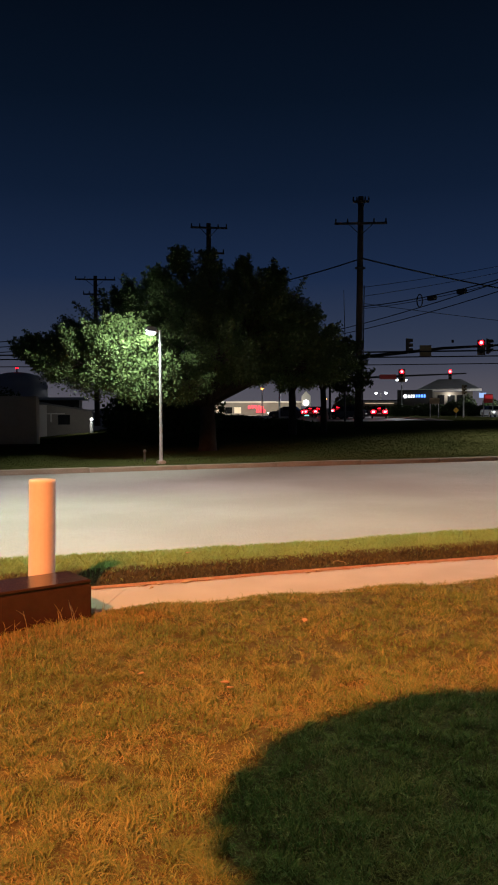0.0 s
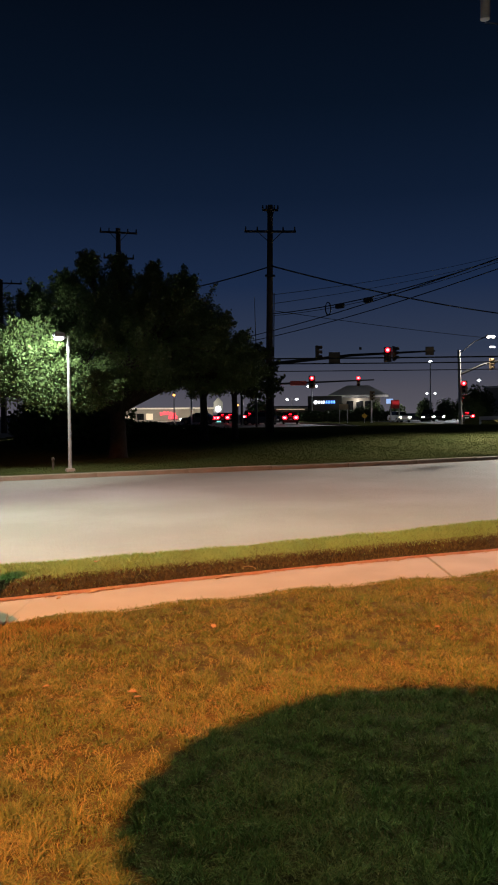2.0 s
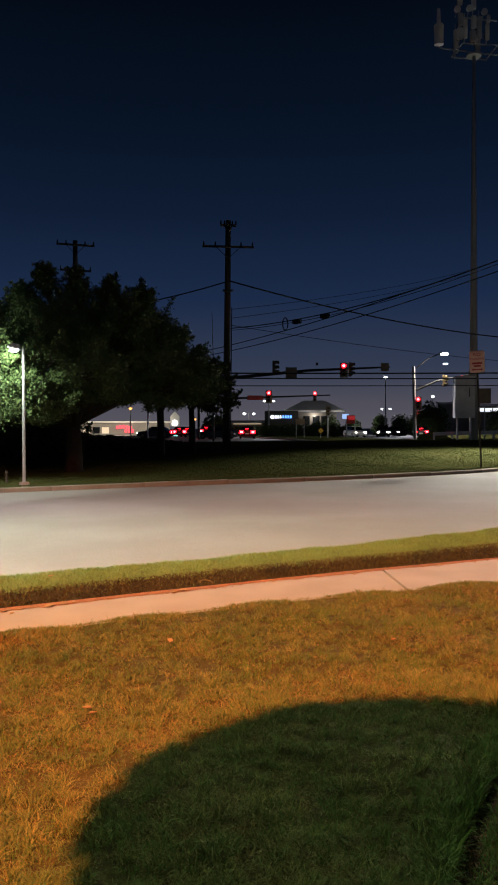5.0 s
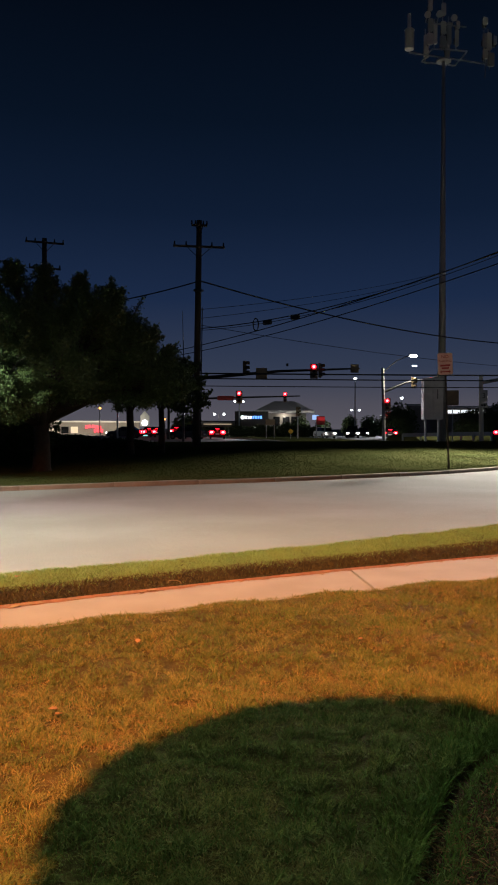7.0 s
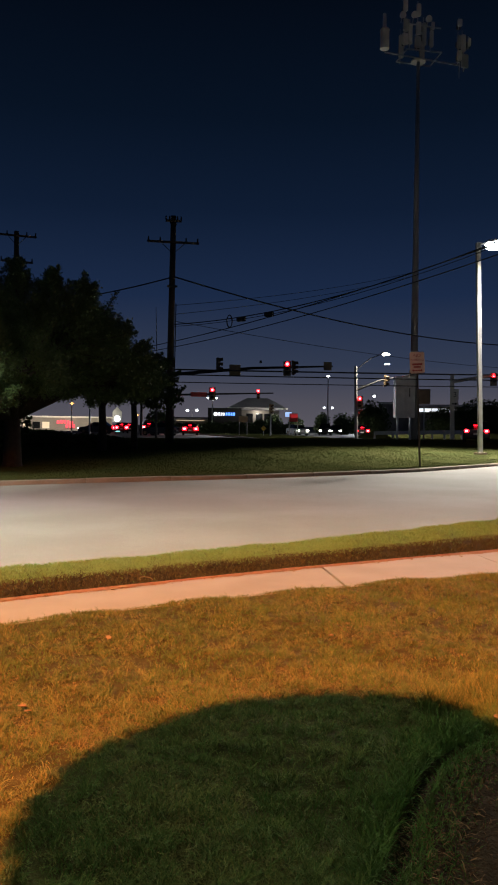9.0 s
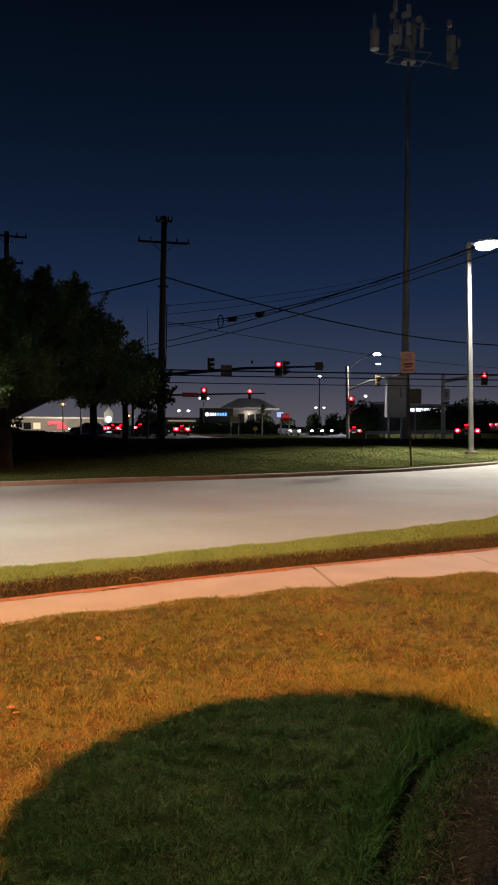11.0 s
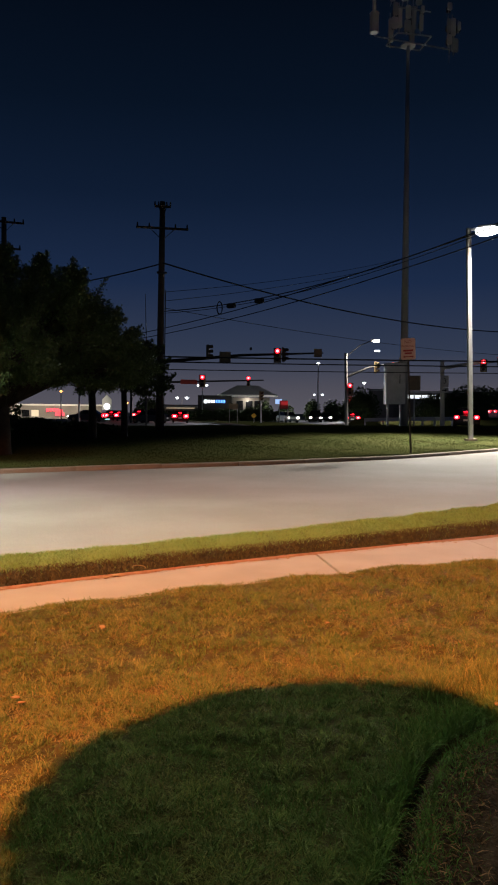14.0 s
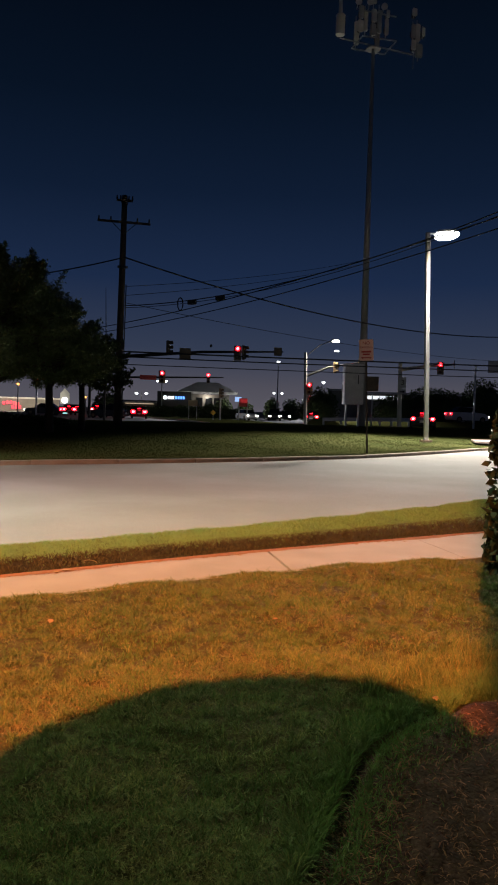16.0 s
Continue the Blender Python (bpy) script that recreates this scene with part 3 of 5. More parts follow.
# unseen walls added behind: one carries the sodium lamp, one's edge shades the mulch
solo("shade_wall", box((5.70, -3.88, 5.5), (16, 0.4, 11.2)), M_BRICK, "unseen plain wall added to shade the mulch bed", "wall", kind="structure")
solo("wall_wing", box((-8.0, -7.7, 5.5), (12, 0.4, 11.2)), M_BRICK, "plain set-back wall of the building wing", "wall", kind="structure")
solo("wall_return", box((-2.06, -5.8, 5.5), (0.4, 3.4, 11.2)), M_BRICK, "plain wall between the two building wings", "wall", kind="structure")
wl = thing("wall_lamp", "boxy sodium wall lamp with an amber lens", "lamp", (-4.5, -7.5, 10.0), -29)
part("housing", box((0, 0.08, 0.0), (0.5, 0.24, 0.5), bevel=0.03), M_DARKMETAL, wl)
# unseen hood and lip, added to cut the sodium light short of the island
part("hood", box((0, 0.62, 0.2), (2.6, 1.2, 0.04), bevel=0.01), M_DARKMETAL, wl, "wide dark cut-off hood")
part("hood_lip", box((0, 1.2, -0.03), (2.6, 0.04, 0.46), bevel=0.01), M_DARKMETAL, wl)
part("lens", box((0, 0.21, 0.0), (0.4, 0.06, 0.4), bevel=0.02), M_AMBER, wl, "lit amber lens")


# ---- near things ----
def bollard(place):
    b = thing("bollard", "tall cream-painted steel bollard with a rounded cap", "bollard", place)
    part("post", rod((0, 0, -0.05), (0, 0, 0.955), 0.1, seg=32), M_BOLLARD, b, smooth=False)
    cap = bmesh.new()
    prof = [(0.102, 0.94), (0.102, 0.962), (0.097, 0.973), (0.06, 0.977), (0.0, 0.978)]
    rings = [[cap.verts.new((r * math.cos(k * math.pi / 14), r * math.sin(k * math.pi / 14), z)) for k in range(28)] for r, z in prof[:-1]]
    for q, s in zip(rings, rings[1:]):
        for k in range(28):
            cap.faces.new((q[k], q[(k + 1) % 28], s[(k + 1) % 28], s[k]))
    cap.faces.new(rings[-1])
    part("cap", cap, M_BOLLARD, b, "slightly domed cap", True)
    return b


bollard((-1.6, 6.0, 0.0)).matrix_world = pose(-1.6, 6.0, 0.0, 0, 1.3, 0)
block = thing("low_wall_block", "dark brown glossy painted block in the lawn", "low wall", (-1.134, 5.603, 0), 37)
part("body", box((-1.1, 0.2, 0.115), (2.2, 0.39, 0.30), bevel=0.012), M_BROWN, block)
part("coping", box((-1.1, 0.2, 0.277), (2.206, 0.396, 0.026), bevel=0.011), M_BROWN, block, "smooth glossy top")
pad = thing("utility_marker", "small pale marker post on a concrete pad", "marker", (-2.03, 6.25, 0.0), 17)
part("pad", box((0, 0, 0.02), (0.4, 0.3, 0.1), bevel=0.01), M_CONC, pad)
part("post", box((0, 0, 0.16), (0.06, 0.05, 0.2), bevel=0.008), M_BOLLARD, pad)

# dry stalks in front of the block
stalks = bmesh.new()
r2 = random.Random(5)
for i in range(32):
    t = r2.random()
    px, py = -1.05 - 0.9 * t + r2.gauss(0, 0.08), 5.5 - 0.68 * t - abs(r2.gauss(0, 0.16))
    h, a, k = r2.uniform(0.06, 0.22), r2.uniform(0, 6.28), r2.uniform(0.05, 0.5)
    pts = [(px + math.cos(a) * k * h * s * s, py + math.sin(a) * k * h * s * s, h * s) for s in (0, 0.4, 0.75, 1)]
    tube(pts, [0.0018, 0.0016, 0.0012, 0.0007], 3, stalks)
    for j in range(2):
        s = r2.uniform(0.45, 0.9)
        q = Vector((px + math.cos(a) * k * h * s * s, py + math.sin(a) * k * h * s * s, h * s))
        tube([q, q + Vector((r2.gauss(0, 0.03), r2.gauss(0, 0.03), r2.uniform(0.02, 0.06)))], [0.0014, 0.0006], 3, stalks)
solo("dry_weeds", stalks, M_STRAW, "tall dry weed stalks before the brown block", "weeds", kind="stuff")

# fallen leaves and scraps
def fallen_leaf(x, y, z, size, turn):
    bm = bmesh.new()
    out = [(0, -0.5), (0.18, -0.3), (0.32, -0.12), (0.22, 0.02), (0.34, 0.2), (0.14, 0.3), (0, 0.52), (-0.14, 0.3), (-0.34, 0.2), (-0.22, 0.02), (-0.32, -0.12), (-0.18, -0.3)]
    up = [bm.verts.new((a * size, b * size, 0.35 * size * abs(a) + 0.12 * size * b * b + 0.004)) for a, b in out]
    dn = [bm.verts.new((a * size, b * size, 0.35 * size * abs(a) + 0.12 * size * b * b)) for a, b in out]
    bm.faces.new(up)
    bm.faces.new(dn[::-1])
    for i in range(len(up)):
        j = (i + 1) % len(up)
        bm.faces.new((up[i], dn[i], dn[j], up[j]))
    o = solo("fallen_leaf", bm, M_DEAD, "curled brown fallen leaf on the ground", "leaf", "fallen leaves")
    o.matrix_world = pose(x, y, z, r2.uniform(-15, 15), r2.uniform(-15, 15), turn)
    return o


for x, y, z, s in [(0.37, 5.42, 0.035, 0.06), (-0.15, 4.2, 0.03, 0.055), (-0.12, 4.12, 0.03, 0.05), (-0.55, 6.78, 0.005, 0.1), (-0.43, 6.86, 0.005, 0.09), (-0.35, 6.9, 0.005, 0.07),
                   (0.61, 7.22, 0.005, 0.11), (0.52, 7.15, 0.005, 0.08), (-0.9, 6.65, 0.005, 0.06), (1.9, 5.2, 0.03, 0.04), (-0.62, 4.35, 0.03, 0.04), (-0.6, 7.7, 0.09, 0.08), (2.2, 3.55, 0.03, 0.05)]:
    fallen_leaf(x, y, z, s, r2.uniform(0, 360))
for i in range(26):
    xx = r2.uniform(-1.1, 5)
    fallen_leaf(xx, lerp_line(WALK_FAR, xx) - 0.03 - abs(r2.gauss(0, 0.05)), 0.004, r2.uniform(0.025, 0.06), r2.uniform(0, 360))

twig = tube([(0.84 + 0.065 * math.cos(a) * (1 - a * 0.03), 7.33 + 0.03 * math.sin(a), 0.016 + 0.028 * (1 + math.sin(a * 0.8))) for a in [0.45 * k for k in range(9)]], 0.0035, 5)
solo("dry_twig", twig, M_STRAW, "thin curled dry twig on the sidewalk's edge", "twig", smooth=True)


def shrub(place, rx, rz, count, seed, size=0.06, label="dense dark clipped holly shrub in the mulch bed", flat=1.0):
    """A clipped shrub: stems, and small leaves in a thick shell with an uneven surface."""
    g = np.random.default_rng(seed)
    s = thing("shrub", label, "shrub", place)
    stems = bmesh.new()
    for k in range(7):
        a = 6.28 * k / 7
        tube([(0.05 * math.cos(a), 0.05 * math.sin(a), -0.03), (0.2 * rx * math.cos(a), 0.2 * rx * math.sin(a), rz * 0.8), (0.6 * rx * math.cos(a + 0.3), 0.6 * rx * math.sin(a + 0.3), rz * 1.5)], [0.025, 0.018, 0.008], 5, stems)
    part("stems", stems, M_BARK, s)
    d = g.normal(size=(count, 3))
    d /= np.linalg.norm(d, axis=1)[:, None]
    d = np.sign(d) * np.abs(d) ** flat
    lump = np.array([noise.noise(Vector(v) * 3.1 + Vector((seed, 0, 0))) for v in d])
    r = (0.62 + 0.38 * g.uniform(0, 1, count) ** 0.35) * (1 + 0.09 * lump)
    c = d * r[:, None] * [rx, rx, rz] + [0, 0, rz * 1.03]
    c[:, 2] = np.maximum(c[:, 2], 0.05)
    ob = new("foliage", leaves("foliage", c, g.uniform(0.7, 1.3, count) * size, M_HOLLY, g))
    ob.parent = s
    # solid bark-coloured core that closes the gaps between the leaves
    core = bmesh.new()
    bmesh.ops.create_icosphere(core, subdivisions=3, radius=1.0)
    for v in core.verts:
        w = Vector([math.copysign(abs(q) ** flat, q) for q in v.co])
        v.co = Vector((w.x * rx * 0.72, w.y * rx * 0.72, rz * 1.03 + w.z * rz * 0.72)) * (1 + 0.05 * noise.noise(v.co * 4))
    part("inner_core", core, M_BARK, s, "solid bark-coloured inner core")
    return s


shrub((4.26, 4.33, 0.0), 0.93, 0.97, 17000, 21, 0.078, flat=0.6)


def shadow_tree(place, lobes, height, seed):
    """Unseen clipped tree added beside the camera's stand; its oval lobes shape the lawn's shadow. lobes: centre from
    the stem, and radii.
    """
    g = np.random.default_rng(seed)
    s = thing("shadow_caster_tree", "unseen oval-headed tree added to shade the lawn", "tree", place)
    part("trunk", tube([(0, 0, -0.05), (0.02, 0, height * 0.5), (0, 0.02, height)], [0.06, 0.05, 0.04], 8), M_BARK, s)
    n = 6000
    pts = []
    core = bmesh.new()
    for centre, radii in lobes:
        mid = Vector((centre[0], centre[1], height))
        d = g.normal(size=(n, 3))
        d /= np.linalg.norm(d, axis=1)[:, None]
        pts.append(d * (0.6 + 0.4 * g.uniform(0, 1, n) ** 0.4)[:, None] * np.array(radii) + np.array(mid))
        # solid core, so that the unseen crown casts a closed shadow
        for v in bmesh.ops.create_icosphere(core, subdivisions=4, radius=0.95)["verts"]:
            f = 1 + 0.07 * noise.noise(v.co * 3.5) + 0.05 * noise.noise(v.co * 9)
            v.co = mid + Vector((v.co.x * radii[0] * f, v.co.y * radii[1] * f, v.co.z * radii[2] * f))
    c = np.concatenate(pts)
    ob = new("crown", leaves("crown", c, g.uniform(0.05, 0.09, len(c)), M_HOLLY, g))
    ob.parent = s
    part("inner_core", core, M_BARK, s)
    return s


# first lobe gives the round lawn shadow, second one shades the mulch
shadow_tree((-1.212, -0.963, 0.0), [((0, 0), (0.642, 0.355, 0.5)), ((0.28, -0.52), (0.44, 0.44, 0.44))], 4.0, 31)


# ---- street lamps and signs on the island ----
def street_lamp(place, height, turn, reach, side, square=True, label="", glare_bowl=False):
    s = thing("street_lamp", label, "street lamp", place, turn)
    part("base", box((0, 0, 0.03), (side * 2.4, side * 2.4, 0.12), bevel=0.02), M_CONC, s, "concrete foot")
    part("pole", box((0, 0, height / 2), (side, side, height), bevel=side * 0.12) if square else rod((0, 0, 0), (0, 0, height), side / 2, side * 0.4, 14), M_PALEPOLE, s)
    part("arm", box((reach * 0.3, 0, height - 0.06), (reach * 0.6, side * 0.4, side * 0.5), bevel=0.01), M_PALEPOLE, s)
    head = prism([(reach * 0.35, -0.05), (reach * 0.45, 0.06), (reach * 1.25, 0.07), (reach * 1.45, 0.02), (reach * 1.45, -0.03), (reach * 1.3, -0.06)], side * 2.2, "y", bevel=0.012)
    head.transform(Matrix.Translation((0, 0, height)) @ Matrix.Rotation(radians(-4), 4, "Y"))
    part("lamp_head", head, M_PALEPOLE, s)
    pan = box((reach * 0.95, 0, height - 0.09), (reach * 0.85, side * 1.8, 0.06 + 0.14 * min(1, reach * reach)), bevel=0.025)
    # oversized glowing ellipsoid that stands in for the lamp's glare
    if glare_bowl:
        pan.free()
        pan = bmesh.new()
        bmesh.ops.create_uvsphere(pan, u_segments=24, v_segments=12, radius=1.0, matrix=Matrix.Translation((reach * 0.98, 0, height - 0.12)) @ Matrix.Rotation(radians(-7), 4, "Y") @ Matrix.Diagonal((0.66, 0.32, 0.27, 1)))
    part("led_panel", pan, M_LED, s, "bright white lit panel", glare_bowl)
    return s


street_lamp((20.85, 35.8, 0.2), 10.6, -12, 1.0, 0.22, label="tall pale square street lamp, lit white, on the island grass", glare_bowl=True).matrix_world = pose(20.85, 35.8, 0.2, 0, -1.7, -12)
street_lamp((-2.29, 21.05, 0.03), 3.55, 205, 0.27, 0.09, False, "short pale street lamp, lit white, among tree leaves")
street_lamp((-8.6, 8.5, -0.02), 8.7, 50, 0.5, 0.2, label="tall pale square street lamp, lit white, on the verge")

mp = thing("marker_post", "small grey marker post by the kerb", "marker", (-2.8, 21.6, 0.05))
part("post", rod((0, 0, -0.05), (0, 0, 0.27), 0.03, seg=10), M_WOODPOLE, mp)
part("cap", rod((0, 0, 0.27), (0, 0, 0.33), 0.05, 0.035, 10), M_WOODPOLE, mp)


def text_part(name, words, size, material, parent, place, turn_x=90):
    cu = bpy.data.curves.new(name, "FONT")
    cu.body, cu.size, cu.extrude, cu.align_x, cu.align_y = words, size, 0.003, "CENTER", "CENTER"
    tmp = bpy.data.objects.new(name, cu)
    scene.collection.objects.link(tmp)
    dg = bpy.context.evaluated_depsgraph_get()
    me = bpy.data.meshes.new_from_object(tmp.evaluated_get(dg))
    bpy.data.objects.remove(tmp)
    me.materials.clear()
    me.materials.append(material)
    o = new(name, me)
    o.parent = parent
    o.matrix_local = pose(*place, turn_x, 0, 0)
    return o


ns = thing("parking_sign", "white and red no-parking sign on a steel post", "sign", (13.33, 27.2, 0.12), face_eye(13.3, 27.2) + 4)
ns.matrix_world = pose(13.33, 27.2, 0.12, 0, -2.4, face_eye(13.3, 27.2) + 4)
part("post", box((0, 0.03, 2.0), (0.07, 0.04, 4.2), bevel=0.008), M_WOODPOLE, ns, "dull brown steel post")
plate = prism([(-0.27, -0.36), (-0.23, -0.4), (0.23, -0.4), (0.27, -0.36), (0.27, 0.36), (0.23, 0.4), (-0.23, 0.4), (-0.27, 0.36)], 0.012)
plate.transform(Matrix.Translation((0, 0, 3.81)))
part("plate", plate, M_PARKSIGN, ns)
text_part("word", "NO", 0.17, M_SIGNRED, ns, (0, -0.01, 4.07))
text_part("word", "PARKING", 0.115, M_SIGNRED, ns, (0, -0.01, 3.91))
part("bar", box((0, -0.009, 3.75), (0.36, 0.006, 0.07)), M_SIGNRED, ns)
part("bar", box((0, -0.009, 3.65), (0.26, 0.006, 0.06)), M_SIGNRED, ns)
part("arrow", prism([(-0.2, 0), (-0.13, 0.05), (-0.13, 0.018), (0.13, 0.018), (0.13, 0.05), (0.2, 0), (0.13, -0.05), (0.13, -0.018), (-0.13, -0.018), (-0.13, -0.05)], 0.006), M_SIGNRED, ns).location = (0, -0.009, 3.52)


# ---- trees ----
def limb_tree(name, place, trunk_r, fork, crowns, count, leaf, seed, label, material):
    """A tapered trunk that forks into limbs, each with twigs and clumps of leaves round its end. crowns: centre and radii of the lobes."""
    g = np.random.default_rng(seed)
    q = random.Random(seed)
    t = thing(name, label, "tree", place)
    wood = bmesh.new()
    tube([(0, 0, -0.15), (0.02, 0, 0.1), (0.03, 0.02, fork * 0.6), (0, 0, fork)], [trunk_r * 1.5, trunk_r * 1.1, trunk_r * 0.9, trunk_r * 0.85], 12, wood)
    centres, sizes = [], []
    for (cx, cy, cz), (ax, ay, az) in crowns:
        end = Vector((cx, cy, cz))
        mid = Vector((cx * 0.45, cy * 0.45, fork + max(cz - fork, 1.6) * 0.5))
        thick = trunk_r * min(1.0, 0.25 + 0.4 * ax)
        tube([(0, 0, fork * 0.9), mid, end], [thick * 0.6, thick * 0.4, thick * 0.12], 8, wood)
        for k in range(30):
            v = Vector((q.gauss(0, 1), q.gauss(0, 1), q.gauss(0, 0.9))).normalized() * q.uniform(0.55, 0.95)
            tip = end + Vector((v.x * ax, v.y * ay, v.z * az))
            st = mid.lerp(end, q.uniform(0.2, 1.0))
            tube([st, st.lerp(tip, 0.5) + Vector((0, 0, 0.15)), tip], [trunk_r * 0.14, trunk_r * 0.08, 0.008], 5, wood)
            centres.append(tip)
            sizes.append(q.uniform(0.2, 0.62) * (0.12 + 0.34 * min(ax, az)))
        # leafy shoots that stand out of the crown
        for k in range(15):
            v = Vector((q.gauss(0, 1), q.gauss(0, 0.7), q.gauss(0.45, 0.8))).normalized()
            st = end + Vector((v.x * ax, v.y * ay, v.z * az)) * 0.75
            tip = end + Vector((v.x * ax, v.y * ay, v.z * az)) * q.uniform(1.02, 1.3) + Vector((0.2 * v.x, 0, q.uniform(0.0, 0.55)))
            tube([st, st.lerp(tip, 0.5), tip], [0.02, 0.012, 0.005], 4, wood)
            for f in (0.25, 0.5, 0.72, 0.9):
                centres.append(st.lerp(tip, f))
                sizes.append(0.11 * (1.35 - f))
    part("trunk", wood, M_BARK, t, "rough dark trunk and limbs", True)
    pts = []
    total = sum(s ** 1.6 for s in sizes)
    for c, s in zip(centres, sizes):
        per = max(9, int(count * s ** 1.6 / total))
        v = g.normal(size=(per, 3))
        v *= 0.85 * s * np.array([1, 1, 0.8])
        pts.append(np.array(c) + v)
    pts = np.concatenate(pts)
    ob = new("crown", leaves("crown", pts, g.uniform(0.6, 1.35, len(pts)) * leaf, material, g, 0.4, 0.5))
    ob.parent = t
    return t


limb_tree("broad_tree", (-1.30, 26.0, 0.12), 0.27, 1.6, [
    ((-4.9, -0.4, 3.0), (1.0, 1.2, 0.6)), ((-4.0, 0, 3.5), (1.2, 1.5, 0.8)), ((-3.0, 0.3, 3.9), (1.3, 1.6, 0.9)), ((-2.9, -1.5, 3.0), (1.4, 1.5, 0.8)), ((-3.7, -2.6, 2.8), (1.2, 1.0, 0.6)),
    ((-2.4, -3.6, 2.5), (1.2, 1.0, 0.8)), ((-1.5, -4.0, 2.2), (0.9, 0.7, 0.75)), ((-3.2, -4.2, 2.6), (1.1, 0.9, 0.7)), ((-2.2, -4.2, 3.1), (1.0, 0.8, 0.6)), ((-1.9, 0, 4.5), (1.2, 1.4, 0.9)), ((-0.7, 0.2, 4.9), (1.1, 1.3, 1.1)),
    ((-0.6, -0.8, 4.2), (1.8, 1.8, 1.3)), ((0.4, 0, 4.9), (1.1, 1.3, 1.0)), ((1.4, 0.1, 4.7), (1.2, 1.4, 1.0)), ((2.3, 0.1, 4.4), (0.9, 1.2, 0.9)), ((1.4, -0.6, 3.9), (1.9, 1.9, 1.3)),
    ((2.7, 0.2, 3.4), (1.4, 1.6, 1.0)), ((3.6, 0.1, 2.8), (0.9, 1.0, 0.5)), ((-0.3, 1.4, 4.3), (2.0, 1.8, 1.4)), ((0.5, -2.6, 3.0), (1.5, 1.4, 1.0)), ((-0.9, -3.0, 2.8), (1.3, 1.3, 1.0)),
    ((-0.7, -3.5, 2.0), (0.8, 0.8, 0.5)), ((2.3, 0.4, 2.6), (1.2, 1.2, 0.45)), ((-2.0, -1.0, 3.6), (1.5, 1.5, 1.0)), ((-0.8, 0, 6.0), (0.2, 0.3, 0.4)), ((0.1, 0.2, 5.9), (0.18, 0.3, 0.4)), ((1.1, 0, 5.75), (0.2, 0.3, 0.35)),
    ((2.2, 0, 5.45), (0.22, 0.3, 0.4)), ((-1.6, 0, 5.4), (0.25, 0.3, 0.35)), ((-2.6, 0, 4.85), (0.3, 0.3, 0.3)), ((3.3, 0.1, 3.5), (0.9, 1.0, 0.7)), ((4.0, 0, 2.75), (0.75, 0.8, 0.4)), ((3.0, 0, 4.2), (0.6, 0.7, 0.5)), ((4.3, 0.2, 3.1), (0.4, 0.5, 0.25)), ((-5.6, -0.3, 3.2), (0.5, 0.6, 0.3)), ((2.4, 0, 2.35), (1.2, 1.0, 0.35)), ((1.3, -0.5, 2.5), (1.0, 1.0, 0.4)), ((3.4, 0.2, 2.3), (0.7, 0.7, 0.25))], 300000, 0.085, 41, "broad leafy tree lit green by the street lamp", M_LEAF)
limb_tree("young_tree", (1.9, 33.0, 0.4), 0.17, 1.9, [((0.3, -0.3, 3.2), (1.9, 1.6, 1.2)), ((1.3, 0.2, 2.9), (1.5, 1.4, 0.9)), ((-0.9, 0, 3.3), (1.5, 1.4, 1.0))], 12000, 0.17, 43, "slim dark leafy tree beside the broad tree", M_LEAF2)
limb_tree("young_tree", (3.3, 34.0, 0.4), 0.14, 1.9, [((0.3, 0, 2.9), (1.3, 1.4, 0.9)), ((-0.7, 0.2, 3.0), (1.3, 1.2, 0.9)), ((0.9, -0.2, 2.3), (0.9, 0.9, 0.6))], 9000, 0.17, 44, "slim dark leafy tree beside the broad tree", M_LEAF2)


def bush_mass(name, place, rx, ry, rz, count, leaf, seed, label):
    g = np.random.default_rng(seed)
    s = thing(name, label, name if name in ("bush", "hedge") else "trees", place)
    d = g.normal(size=(count, 3))
    d /= np.linalg.norm(d, axis=1)[:, None]
    lump = np.array([noise.noise(Vector(v) * 2.4 + Vector((seed, 3, 0))) + 0.5 * noise.noise(Vector(v) * 6 + Vector((0, seed, 0))) for v in d])
    c = d * ((0.7 + 0.3 * g.uniform(0, 1, count) ** 0.5) * (1 + 0.28 * lump))[:, None] * [rx, ry, rz] + [0, 0, rz * 0.75]
    c = c[c[:, 2] > -0.1]
    ob = new("foliage", leaves("foliage", c, g.uniform(0.6, 1.4, len(c)) * leaf, M_LEAF2, g))
    ob.parent = s
    core = bmesh.new()
    bmesh.ops.create_icosphere(core, subdivisions=3, radius=1.0)
    for v in core.verts:
        f = 0.72 * (1 + 0.28 * noise.noise(v.co * 2.4 + Vector((seed, 3, 0))))
        v.co = Vector((v.co.x * rx * f, v.co.y * ry * f, max(-0.1, v.co.z * rz * f + rz * 0.75)))
    part("inner_core", core, M_LEAF2, s)
    return s


for x, y, rx, ry, rz, k in [(-4.1, 30.8, 1.5, 1.2, 1.1, 1), (-2.9, 31.5, 1.9, 1.2, 1.0, 2), (-1.0, 36.0, 2.2, 1.2, 0.4, 3), (1.4, 38.0, 1.9, 1.0, 0.25, 4), (-14.2, 44, 2.6, 2, 1.5, 5)]:
    bush_mass("bush", (x, y, float(island_height(x, y))), rx, ry, rz, 2600, 0.2, 50 + k, "dark unlit bush on the island")
wt = thing("storage_tank", "dark domed storage tank with a small red beacon", "tank", (-17.6, 61, 0.0))
tank = bmesh.new()
prof = [(2.3, -0.2), (2.3, 3.3), (2.15, 3.75), (1.6, 4.1), (0.8, 4.3), (0.3, 4.34)]
rings = [[tank.verts.new((r * math.cos(k * math.pi / 16), r * math.sin(k * math.pi / 16), z)) for k in range(32)] for r, z in prof]
